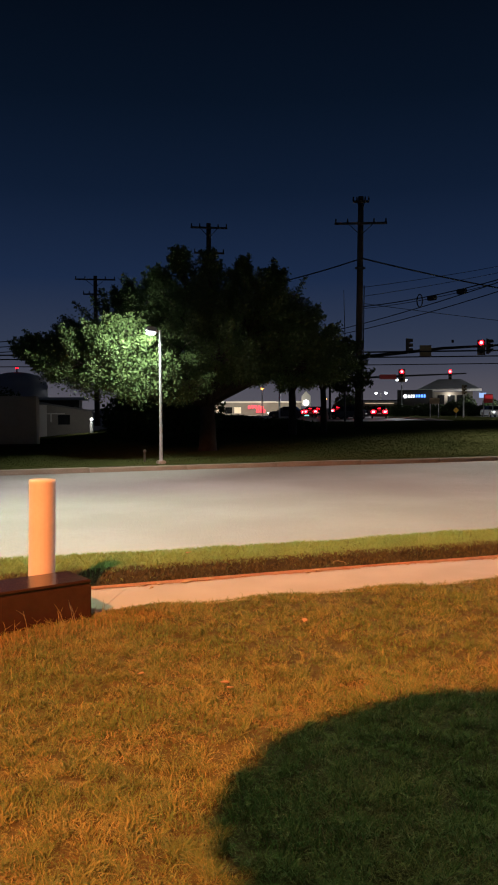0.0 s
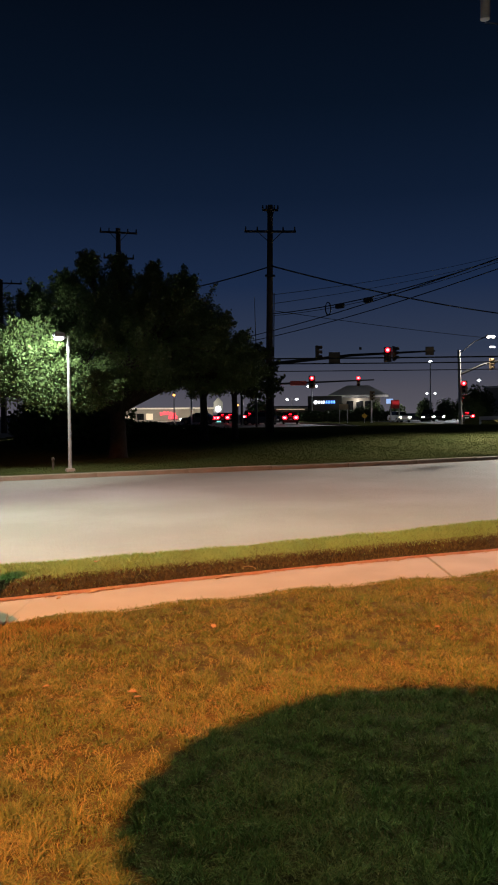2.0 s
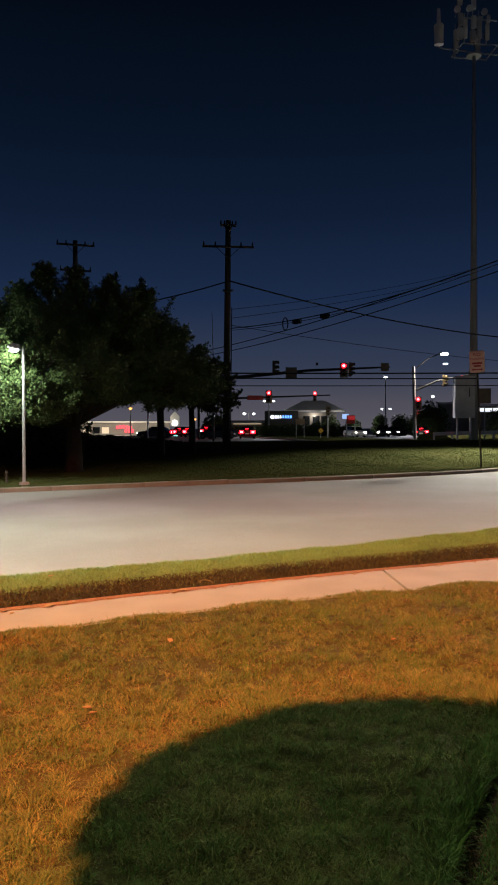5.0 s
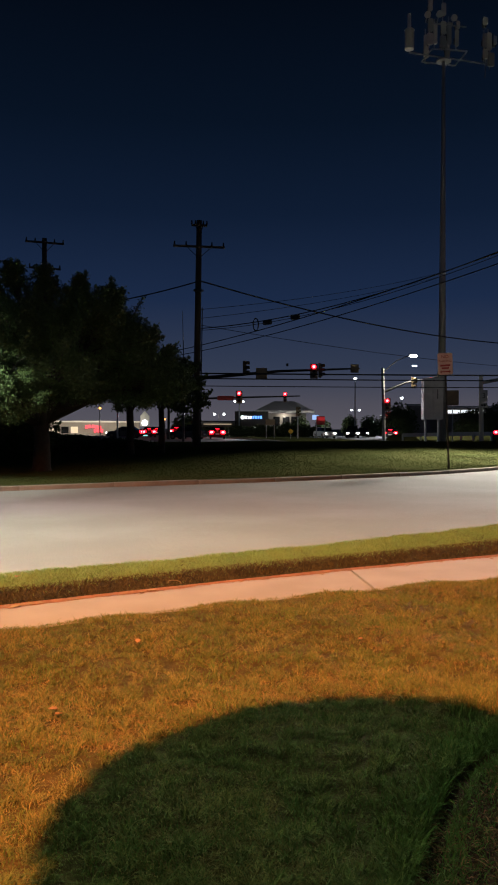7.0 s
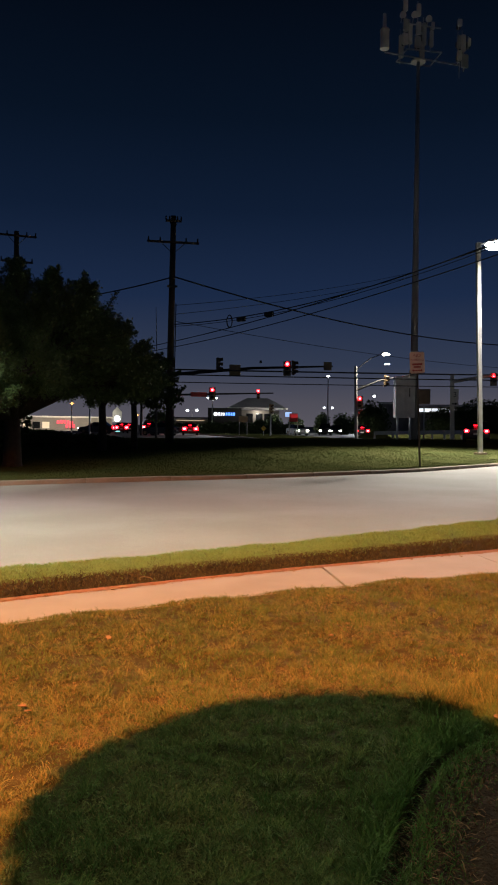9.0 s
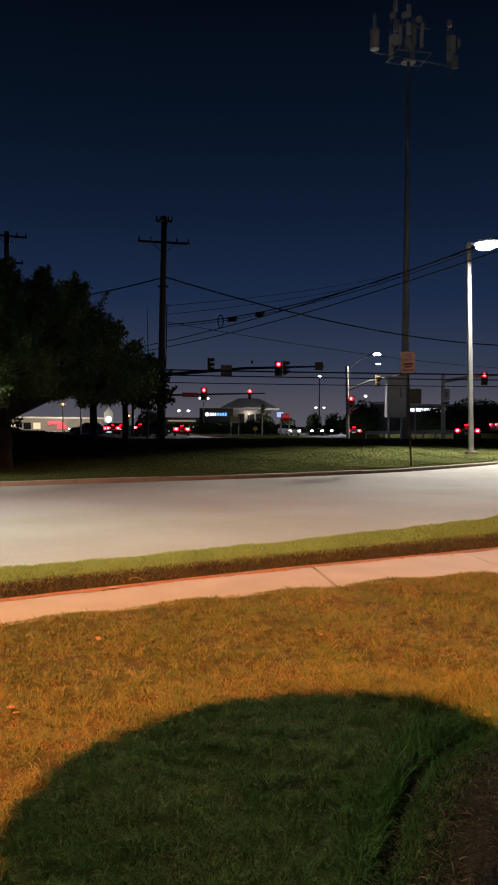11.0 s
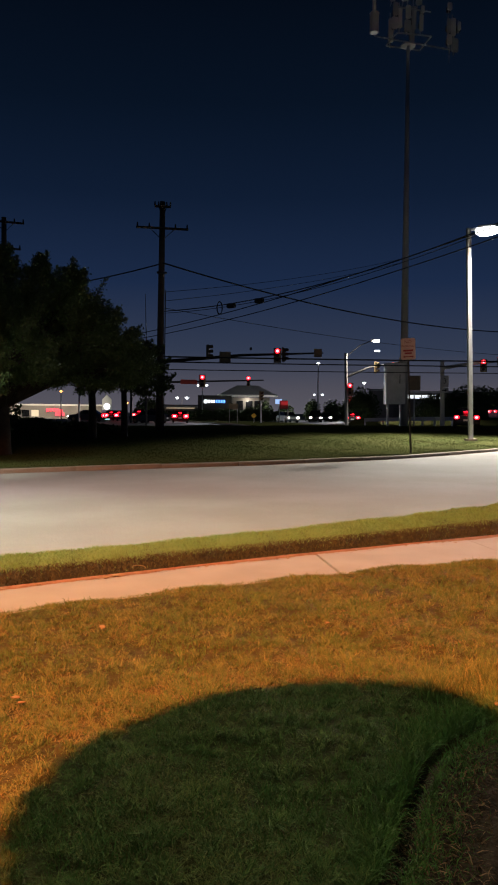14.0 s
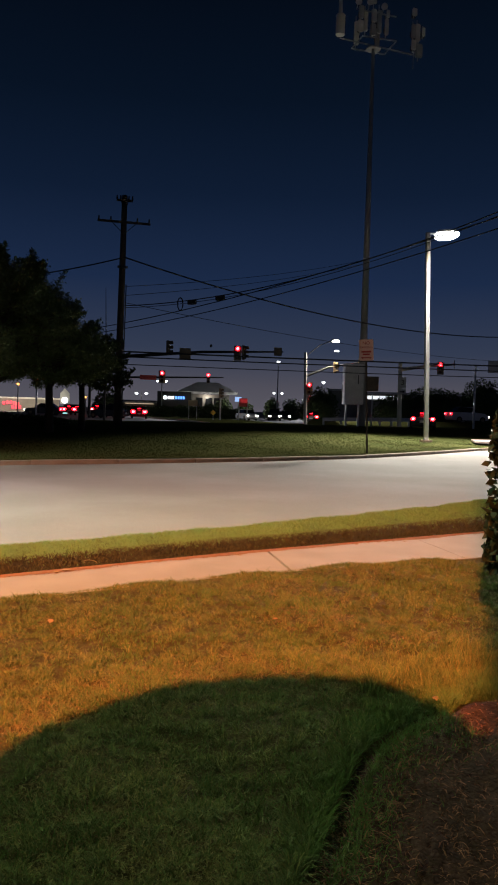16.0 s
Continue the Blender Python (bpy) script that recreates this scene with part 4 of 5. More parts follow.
for q, s in zip(rings, rings[1:]):
    for k in range(32):
        tank.faces.new((q[k], q[(k + 1) % 32], s[(k + 1) % 32], s[k]))
tank.faces.new(rings[-1])
part("shell", tank, M_TOWER, wt, "", True)
part("rail", rod((0, 0, 4.3), (0, 0, 4.6), 0.06, seg=8), M_DARKMETAL, wt)
part("beacon", rod((0, 0, 4.6), (0, 0, 4.78), 0.1, seg=10), M_RED_ON, wt, "lit red beacon")


# ---- utility poles and wires ----
def utility_pole(place, height, r, arms, turn, label, gear=True):
    s = thing("utility_pole", label, "utility pole", place, turn)
    part("pole", rod((0, 0, -0.3), (0, 0, height), r, r * 0.7, 14), M_WOODPOLE, s, "", True)
    for z, half in arms:
        part("crossarm", box((0, -r - 0.03, z), (half * 2, 0.09, 0.11), bevel=0.01), M_WOODPOLE, s)
        for a in (-0.95, -0.5, 0.5, 0.95):
            part("insulator", rod((a * half, -r - 0.03, z + 0.05), (a * half, -r - 0.03, z + 0.24), 0.045, 0.03, 8), M_DARKMETAL, s)
        part("brace", tube([(-half * 0.5, -r - 0.08, z), (0, -r - 0.08, z - 0.6)], 0.018, 5), M_DARKMETAL, s)
        part("brace", tube([(half * 0.5, -r - 0.08, z), (0, -r - 0.08, z - 0.6)], 0.018, 5), M_DARKMETAL, s)
    if gear:
        part("conduit", tube([(r + 0.02, 0, 0), (r + 0.02, 0, height * 0.62)], 0.03, 6), M_DARKMETAL, s)
        part("bracket", box((0, -r - 0.12, height * 0.69), (0.5, 0.25, 0.08), bevel=0.01), M_DARKMETAL, s)
        part("junction_box", box((0.02, -r - 0.1, height * 0.36), (0.34, 0.22, 0.5), bevel=0.02), M_DARKMETAL, s)
    return s


utility_pole((5.62, 40.0, 0.45), 11.6, 0.2, [(10.23, 1.3), (11.3, 0.4)], -6, "tall dark timber utility pole with a crossarm").matrix_world = pose(5.66, 40.0, 0.45, 0, 0.65, -6)
utility_pole((-2.2, 48.0, 0.2), 12.4, 0.2, [(12.1, 1.1), (10.6, 0.9)], 8, "dark timber utility pole behind the broad tree")
utility_pole((-11.3, 60.0, 0.2), 11.3, 0.2, [(11.0, 1.5), (9.9, 0.9)], 8, "dark timber utility pole far behind the tree")
wm = thing("thin_mast", "thin dark lattice radio mast", "mast", (9.4, 75, 0.2))
part("mast", rod((0, 0, -0.2), (0, 0, 8.0), 0.11, 0.08, 8), M_DARKMETAL, wm)
part("antenna", rod((0, 0, 8.0), (-0.12, 0, 12.4), 0.05, 0.02, 6), M_DARKMETAL, wm)
part("crossbar", box((0, 0, 7.6), (0.7, 0.05, 0.05)), M_DARKMETAL, wm)


def wire(p0, p1, sag, r, label="dark sagging overhead cable", extra=()):
    p0, p1 = Vector(p0), Vector(p1)
    pts = []
    for i in range(25):
        u = i / 24
        p = p0.lerp(p1, u)
        p.z -= sag * 4 * u * (1 - u)
        pts.append(p)
    o = thing("overhead_cable", label, "cable", group="overhead cables")
    part("strand", tube(pts, r, 5), M_WIRE, o, "", True)
    for u, kind in extra:
        i = u * 24
        a = pts[int(i)].lerp(pts[min(24, int(i) + 1)], i - int(i))
        d = (pts[min(24, int(i) + 1)] - pts[int(i)]).normalized()
        if kind == "loop":
            ring = [a + Vector((0.13 * math.cos(k), 0, 0.3 * math.sin(k) - 0.12)) for k in [j * 6.2832 / 12 for j in range(13)]]
            part("cable_coil", tube(ring, 0.03, 5), M_WIRE, o, "coiled slack cable")
        else:
            part("splice_box", box(a - Vector((0, 0, 0.1)), (0.46, 0.2, 0.22), bevel=0.03, turn=Matrix.Rotation(math.atan2(d.y, d.x), 4, "Z")), M_DARKMETAL, o, "black splice box")
    return o


PT = Vector((5.85, 39.8, 0))
wire((-2.2, 47.8, 8.32), PT + Vector((0, 0, 8.97)), 0.23, 0.035)
wire(PT + Vector((0, 0, 8.95)), (38.9, 56.0, 8.15), 0.95, 0.04)
wire((1.6, 62.0, 6.5), (17.47, 24.0, 8.9), 0.76, 0.026)
wire((5.85, 39.8, 6.56), (17.47, 24.0, 9.15), 0.8, 0.024, extra=((0.19, "loop"), (0.227, "box"), (0.312, "box")))
wire((1.6, 62.0, 6.33), (17.47, 24.0, 8.49), 0.87, 0.024)
wire((5.85, 39.8, 6.46), (17.47, 24.0, 9.0), 0.8, 0.014)
wire((5.9, 40, 7.55), (28.4, 59.9, 14.20), 0.3, 0.014)
wire((5.9, 40, 7.1), (28.4, 59.9, 13.89), 0.3, 0.014)
wire((5.9, 40, 6.75), (44.0, 62.0, 6.7), 0.5, 0.016)
wire((-20.0, 50.0, 4.9), (60.0, 50.0, 5.85), 0.25, 0.05)
wire((-20.0, 50.0, 4.65), (60.0, 50.0, 5.45), 0.28, 0.04)
wire((-20.0, 52.0, 4.3), (60.0, 52.0, 5.1), 0.3, 0.03)
for k in range(3):
    wire((-40.0, 56.0, 6.2 - 0.3 * k), (-2.2, 48.0, 6.6 - 0.35 * k), 0.7, 0.03)


for end_x in (-20.0, 60.0):
    cp = thing("utility_pole", "plain wooden pole that ends two overhead cables", "utility pole", (end_x, 51.0, 0.0))
    part("post", rod((0, 0, -0.3), (0, 0, 6.2), 0.16, 0.12, 10), M_WOODPOLE, cp)
    for h in (4.65, 4.3) if end_x < 0 else (5.45, 5.1):
        part("crossarm", box((0, 0, h - 0.05), (0.12, 2.3, 0.12), bevel=0.01), M_WOODPOLE, cp)


# ---- traffic signals ----
def signal_head(parent, place, turn, lit="", plate=True, scale=1.0):
    """Three-light signal with visors, its front towards -y."""
    m = pose(place[0], place[1], place[2] + 0.09 * scale, 0, 0, turn) @ Matrix.Scale(scale * 0.9, 4)
    hb = box((0, 0, 0), (0.36, 0.22, 1.08), bevel=0.03)
    hb.transform(m)
    h = part("signal_head", hb, M_SIGNAL, parent)
    if plate:
        pb = box((0, 0.06, 0), (0.62, 0.02, 1.2), bevel=0.006)
        pb.transform(m)
        part("backplate", pb, M_SIGNAL, h)
    for k, z in enumerate((0.35, 0, -0.35)):
        on = lit == ("red", "amber", "green")[k]
        # the lit lens is drawn larger to stand in for its halo
        lb = rod((0, -0.12, z), (0, -0.17, z), 0.2 if on else 0.14, seg=18)
        lb.transform(m)
        part("lens", lb, (M_RED_ON if lit == "red" else M_GREEN_ON) if on else M_OFF_LENS, h)
        if on and lit == "red":
            cb = rod((0, -0.17, z), (0, -0.185, z), 0.125, 0.09, seg=14)
            cb.transform(m)
            part("lamp", cb, M_RED_CORE, h, "bright core on the red lens that imitates glare")
        vb = bmesh.new()
        arc = [(0.175 * math.cos(a), 0.175 * math.sin(a)) for a in [math.radians(-20 + 220 * i / 10) for i in range(11)]]
        f = [vb.verts.new((a, -0.11, z + b)) for a, b in arc]
        q = [vb.verts.new((a, -0.36, z + b)) for a, b in arc]
        for i in range(10):
            vb.faces.new((f[i], f[i + 1], q[i + 1], q[i]))
        bmesh.ops.solidify(vb, geom=vb.faces[:], thickness=0.008)
        vb.transform(m)
        part("visor", vb, M_SIGNAL, h)
    return h


ma = thing("signal_mast", "dark mast arm over the road with traffic signals", "traffic signal")
part("pole", rod((8.0, 56, 0.1), (8.0, 56, 5.6), 0.17, 0.13, 12), M_DARKMETAL, ma)
part("arm", tube([(8.0, 56, 5.05), (14, 56, 5.68), (20.2, 56, 6.0)], [0.13, 0.1, 0.06], 8), M_DARKMETAL, ma)
ft = face_eye(16.8, 56)
signal_head(ma, (16.61, 55.85, 5.63), ft, "red")
signal_head(ma, (17.12, 55.9, 5.7), ft + 70, "", True)
signal_head(ma, (11.43, 55.9, 5.75), ft + 80, "", False, 1.05)
part("sign_panel", box((12.67, 55.85, 5.48), (0.82, 0.05, 0.8), bevel=0.01), M_SIGNAL, ma, "back of a dark sign panel")
part("sign_panel", box((19.75, 55.85, 5.98), (0.62, 0.05, 0.62), bevel=0.01), M_SIGNAL, ma, "dark square turn sign")
part("detector", box((14.6, 55.9, 6.15), (0.14, 0.2, 0.2), bevel=0.02), M_DARKMETAL, ma)

mb = thing("signal_mast", "far dark mast arm with two lit red signals", "traffic signal")
part("pole", rod((9.6, 90, 0.1), (9.6, 90, 5.2), 0.18, 0.14, 12), M_DARKMETAL, mb)
part("arm", tube([(9.6, 90, 4.75), (17, 90, 5.05), (25.1, 90, 5.35)], [0.14, 0.11, 0.07], 8), M_DARKMETAL, mb)
signal_head(mb, (17.73, 89.85, 5.0), face_eye(17.8, 90), "red", True, 1.35)
signal_head(mb, (23.22, 89.85, 5.06), face_eye(23, 90), "red", False, 1.2)
part("street_name_sign", box((16.14, 89.85, 5.04 - 1.0 + 0.95), (1.9, 0.05, 0.52), bevel=0.01), M_SIGNRED, mb, "blank reddish street-name sign")

mc = thing("signal_mast", "cream mast arm with a red signal and a route sign", "traffic signal")
part("pole", rod((32.3, 60, 0.1), (32.2, 60, 5.9), 0.2, 0.16, 12), M_CREAM, mc)
part("arm", tube([(32.2, 60, 5.35), (34.5, 60, 5.75), (37.5, 60, 6.05)], [0.15, 0.12, 0.08], 8), M_CREAM, mc)
part("arm_tip", rod((37.4, 60, 5.7), (37.4, 60, 6.4), 0.04, seg=6), M_CREAM, mc)
signal_head(mc, (35.94, 59.8, 5.55), face_eye(36, 60), "red")
rs = part("route_sign", box((32.3, 59.7, 4.25), (0.62, 0.04, 0.95), bevel=0.01, turn=Matrix.Rotation(radians(face_eye(32, 60)), 4, "Z")), M_SIGNFACE, mc, "pale route sign with a three")
part("arrow_plate", box((32.3, 59.7, 3.5), (0.62, 0.04, 0.42), bevel=0.01, turn=Matrix.Rotation(radians(face_eye(32, 60)), 4, "Z")), M_SIGNFACE, mc, "pale plate with an arrow")
text_part("numeral", "3", 0.62, M_SIGNBLACK, mc, (32.28, 59.62, 4.25)).rotation_euler.z = radians(face_eye(32, 60))
ab = prism([(-0.22, 0.05), (0.03, 0.05), (0.03, 0.12), (0.24, 0), (0.03, -0.12), (0.03, -0.05), (-0.22, -0.05)], 0.01)
ab.transform(pose(32.28, 59.64, 3.5, 0, 0, face_eye(32, 60)))
part("arrow", ab, M_SIGNBLACK, mc)

md = thing("signal_mast", "pale concrete pole with signals and a lit street light", "traffic signal")
part("pole", rod((29.7, 75, 0.1), (29.5, 75, 7.6), 0.19, 0.15, 12), M_TOWER, md)
part("arm", tube([(29.6, 75, 5.2), (32, 75, 6.2), (36.2, 75, 7.0)], [0.13, 0.1, 0.07], 8), M_DARKMETAL, md)
signal_head(md, (29.93, 74.8, 3.86), face_eye(30, 75), "red", True, 1.15)
signal_head(md, (32.7, 74.8, 6.1), face_eye(30, 75) + 65, "", True, 1.1)
signal_head(md, (35.5, 74.8, 6.7), face_eye(35, 75) + 60, "", True, 1.0)
part("lamp_arm", tube([(29.5, 75, 7.2), (31, 75, 8.4), (32.5, 75, 9.0)], 0.05, 6), M_DARKMETAL, md)
part("lamp_head", box((32.7, 75, 9.02), (0.9, 0.35, 0.16), bevel=0.05), M_GALV, md)
part("lamp_lens", box((32.75, 74.95, 8.9), (0.75, 0.5, 0.28), bevel=0.1), glow("warm_street_light", (1.0, 0.95, 0.8), 9.0), md, "lit warm-white lens")
part("camera_box", box((32.9, 75, 7.9), (0.5, 0.2, 0.14), bevel=0.02), M_WHITE, md)
part("red_beacon", box((34.6, 74.8, 6.6), (0.22, 0.1, 0.25), bevel=0.03), M_RED_ON, md, "lit red light")

me_ = thing("signal_mast", "dark far signal seen from the side on a thin pole", "traffic signal")
part("pole", rod((26.2, 95, 0.1), (26.2, 95, 3.2), 0.1, 0.09, 8), M_GALV, me_)
signal_head(me_, (26.15, 94.9, 3.5), 30, "", False, 1.2)

mf = thing("signal_mast", "far signal pole with a lit red light", "traffic signal")
part("pole", rod((4.26, 100, 0.1), (4.26, 100, 4.2), 0.11, 0.1, 8), M_GALV, mf)
signal_head(mf, (4.26, 99.9, 4.3), face_eye(4, 100), "red", True, 1.0)

# ---- cell tower with its cabinet ----
ct = thing("cell_tower", "tall grey monopole tower with panel antennas", "cell tower", (28.75, 60, 0.1))
part("monopole", rod((0, 0, -0.3), (-0.1, 0, 31.2), 0.36, 0.13, 20), M_TOWER, ct, "", True)
for k, (p, q) in enumerate([((-3.2, -0.3, 31.5), (3.7, 0.2, 31.5)), ((-1.6, -1.1, 31.6), (1.4, -1.1, 31.7)), ((-1.5, 1.2, 31.6), (1.5, 1.2, 31.6)), ((-1.6, -1.1, 31.6), (-1.5, 1.2, 31.6)), ((1.4, -1.1, 31.7), (1.5, 1.2, 31.6)), ((-1.7, -1.1, 33.6), (1.3, -1.1, 33.6))]):
    part("platform_beam", tube([p, q], 0.055, 6), M_TOWER, ct)
part("deck", rod((-0.1, 0, 31.2), (-0.1, 0, 31.32), 0.6, seg=16), M_TOWER, ct)
# two drum antennas, and stacked panels with radio units on pipes
drum = part("drum_antenna", rod((-3.25, -0.4, 31.7), (-3.25, -0.4, 33.2), 0.37, seg=18), M_WHITE, ct)
part("drum_cap", rod((-3.25, -0.4, 33.2), (-3.25, -0.4, 33.32), 0.4, 0.3, 18), M_WHITE, drum)
part("neck", rod((-3.27, -0.4, 33.3), (-3.28, -0.4, 34.5), 0.16, 0.13, 12), M_WHITE, drum)
for k, (ax, ay, az, w, h) in enumerate([(-1.85, -1.2, 32.3, 0.5, 0.9), (-1.8, -1.2, 33.4, 0.42, 1.0), (-1.8, -1.1, 35.0, 0.36, 0.9), (-1.25, -0.9, 32.9, 0.3, 1.6), (-0.75, -1.2, 32.2, 0.5, 0.9), (-0.7, -1.2, 33.3, 0.42, 1.0), (-0.65, -1.1, 34.8, 0.36, 1.0), (-0.1, -1.0, 33.0, 0.34, 1.8),
                                         (0.45, -1.2, 32.6, 0.3, 1.3), (0.6, -1.1, 33.7, 0.26, 0.6), (3.2, -0.6, 33.0, 0.36, 1.1), (3.25, -0.6, 31.9, 0.4, 0.8), (3.3, -0.5, 34.6, 0.4, 0.6), (3.85, -0.4, 31.6, 0.62, 1.1), (3.75, -0.3, 33.1, 0.4, 1.4), (4.35, -0.2, 33.3, 0.24, 0.7), (0.9, 1.4, 33.0, 0.4, 1.9), (-1.0, 1.4, 33.0, 0.4, 1.9)]):
    ant = part("panel_antenna", box((ax, ay, az), (w, 0.25, h), bevel=0.06), M_WHITE if k % 3 != 1 else M_TOWER, ct)
    part("mount_pipe", rod((ax, ay + 0.2, az - h * 0.7), (ax, ay + 0.2, az + h * 0.8), 0.04, seg=6), M_TOWER, ant)
    part("radio_unit", box((ax + 0.08, ay + 0.38, az - 0.1), (0.32, 0.22, 0.5), bevel=0.04), M_DARKMETAL, ant)
for ax, az in ((-1.2, 34.15), (0.05, 34.0), (-2.2, 34.0)):
    dish = part("dish", rod((ax, -1.55, az), (ax, -1.3, az + 0.05), 0.27, 0.2, 14), M_WHITE, ct)
    part("bracket", tube([(ax, -1.35, az), (ax, -1.1, az - 0.45)], 0.04, 6), M_TOWER, dish)
part("whip", rod((3.4, -0.4, 31.6), (3.35, -0.4, 30.1), 0.04, seg=6), M_TOWER, ct)
cab = thing("equipment_cabinet", "large grey steel equipment cabinet on legs", "cabinet", (26.5, 57, 0.1), face_eye(26.5, 57) + 14)
part("body", box((0, 0, 3.75), (1.5, 0.9, 3.2), bevel=0.03), M_GALV, cab)
part("door", box((0.35, -0.47, 3.75), (0.7, 0.04, 3.0), bevel=0.01), M_GALV, cab)
part("vent", box((0.3, -0.5, 4.1), (0.06, 0.02, 0.7)), M_DARKMETAL, cab)
for a in (-0.5, 0.5):
    part("leg", box((a, 0, 1.05), (0.14, 0.14, 2.3)), M_GALV, cab)
sp = thing("road_sign", "back of a dark rectangular road sign on a post", "sign", (28.95, 58.5, 0.1), face_eye(28.95, 58.5))
part("post", rod((0, 0, -0.2), (0, 0, 4.4), 0.05, seg=8), M_GALV, sp)
part("plate", box((0, -0.06, 3.9), (0.95, 0.03, 1.2), bevel=0.01), M_SIGNAL, sp)

# guard rail
gr = thing("guard_rail", "pale steel guard rail beside the far road", "guard rail")
prof = [(0, 0.42), (0.05, 0.48), (0, 0.54), (0.05, 0.6), (0, 0.66), (0.05, 0.72), (-0.02, 0.74), (-0.03, 0.42)]
gp = [(29.2, 69, 0.35), (31.9, 60.5, 0.55), (36, 62.5, 0.55)]
for a, b in zip(gp, gp[1:]):
    a, b = Vector(a), Vector(b)
    d = b - a
    pb = prism(prof, d.length, "x")
    pb.transform(Matrix.Translation((a + b) / 2) @ d.to_track_quat("X", "Z").to_matrix().to_4x4())
    part("rail", pb, M_GALV, gr)
    for k in range(int(d.length // 2.5) + 1):
        p = a + d * (k * 2.5 / d.length)
        part("post", box(p + Vector((0, 0.1, 0.3)), (0.14, 0.14, 0.85)), M_GALV, gr)


# ---- vehicles ----
def car(place, turn, paint, label, rear=True, lit=True, tall=1.0, brake=True, lens=(0.58, 0.4)):
    """A car 4.5 m long; its tail is towards -y. Body, cabin, glass, wheels and lights are parts."""
    c = thing("car", label, "car", place, turn, "cars at the crossing")
    k = tall
    side = [(-2.2, 0.3), (-2.25, 0.62), (-2.15, 0.92 * k), (-1.7, 0.98 * k), (0.7, 0.96 * k), (1.75, 0.86 * k), (2.15, 0.7), (2.22, 0.35), (2.0, 0.24), (-2.0, 0.24)]
    part("body", prism(side, 1.78, "x", bevel=0.06), paint, c)
    cab = bmesh.new()
    lo = [(-0.84, -1.85, 0.95 * k), (0.84, -1.85, 0.95 * k), (0.84, 1.05, 0.95 * k), (-0.84, 1.05, 0.95 * k)]
    hi = [(-0.62, -1.15, 1.44 * k), (0.62, -1.15, 1.44 * k), (0.62, 0.3, 1.44 * k), (-0.62, 0.3, 1.44 * k)]
    a, b = [cab.verts.new(v) for v in lo], [cab.verts.new(v) for v in hi]
    for i in range(4):
        j = (i + 1) % 4
        cab.faces.new((a[i], a[j], b[j], b[i]))
    cab.faces.new(b)
    part("glazing", cab, M_GLASS, c, "dark glass")
    part("roof", box((0, -0.42, 1.445 * k), (1.26, 1.5, 0.05), bevel=0.02), paint, c)
    for x in (-0.82, 0.82):
        for y in (-1.35, 1.4):
            w = part("wheel", rod((x - 0.1, y, 0.32), (x + 0.1, y, 0.32), 0.32, seg=18), M_TYRE, c)
            part("rim", rod((x - 0.11 if x < 0 else x + 0.05, y, 0.32), (x - 0.05 if x < 0 else x + 0.11, y, 0.32), 0.2, seg=12), M_SIGNAL, w)
    for x in (-0.68, 0.68):
        tl = part("tail_light", box((x, -2.22, 0.8 * k), (lens[0], 0.14, lens[1]), bevel=0.06), M_TAIL if rear and lit else M_OFF_LENS, c, "red tail light")
        # pale core on an oversized lens, imitating the tail light's glare
        if rear and lit:
            part("hot_spot", box((x, -2.3, 0.8 * k), (lens[0] * 0.5, 0.04, lens[1] * 0.5), bevel=0.015), M_TAIL_CORE, tl, "bright core on the tail lens that imitates glare")
        part("headlight", box((x, 2.16, 0.66), (0.36, 0.14, 0.22), bevel=0.03), M_HEAD if lit else M_GLASS, c, "headlight")
    if brake and lit:
        part("brake_light", box((0, -1.62, 1.2 * k), (0.4, 0.1, 0.07), bevel=0.01), M_TAIL, c, "high red brake light")
    part("bumper", box((0, -2.2, 0.45), (1.7, 0.12, 0.2), bevel=0.04), paint, c)
    part("plate", box((0, -2.275, 0.6), (0.42, 0.02, 0.14)), M_SIGNFACE, c, "blank pale plate")
    return c


P_DARK = mat("dark_car_paint", (0.03, 0.032, 0.036), (0.025, 0.026, 0.03), 1, 0.25, 0.3)
P_RED = mat("red_car_paint", (0.25, 0.03, 0.03), (0.2, 0.025, 0.025), 1, 0.25, 0.2)
P_WHITE = mat("white_car_paint", (0.7, 0.7, 0.7), (0.62, 0.62, 0.62), 1, 0.25)
P_SILVER = mat("silver_car_paint", (0.4, 0.41, 0.42), (0.34, 0.35, 0.36), 1, 0.25, 0.5)
Z = 0.22
car((29.94, 52.0, 0.5), face_eye(30, 52), P_DARK, "dark car with lit red tail lights, waiting at the island", lens=(0.34, 0.26))
car((37.2, 92, Z), face_eye(37, 92), P_DARK, "dark car with lit red tail lights by the guard rail", lens=(0.44, 0.3))
car((16.05, 95, Z), face_eye(16, 95), P_RED, "red car with lit tail lights at the crossing")
car((10.5, 115, Z), face_eye(10, 115), P_DARK, "dark car with lit tail lights in the queue")
car((12.2, 105, Z), face_eye(12, 105), P_RED, "red car with lit tail lights in the queue", tall=1.12)
car((14.3, 108, Z), face_eye(14, 108), P_SILVER, "silver car with lit tail lights in the queue")
car((13.25, 97, Z), face_eye(13, 97), P_DARK, "dark car with lit tail lights in the queue", tall=1.15)
car((9.0, 110, Z), face_eye(9, 110), P_RED, "red car with lit tail lights in the queue")
car((11.7, 90, Z), face_eye(11, 90) + 60, P_DARK, "dark car turned sideways at the crossing", lit=False)
car((32.2, 103, Z), face_eye(32, 103) + 200, P_WHITE, "white car facing forward with lit headlights", rear=False, brake=False)
car((37.6, 107, Z), face_eye(37, 107) + 180, P_DARK, "dark pickup facing forward with lit headlights", rear=False, tall=1.15, brake=False)
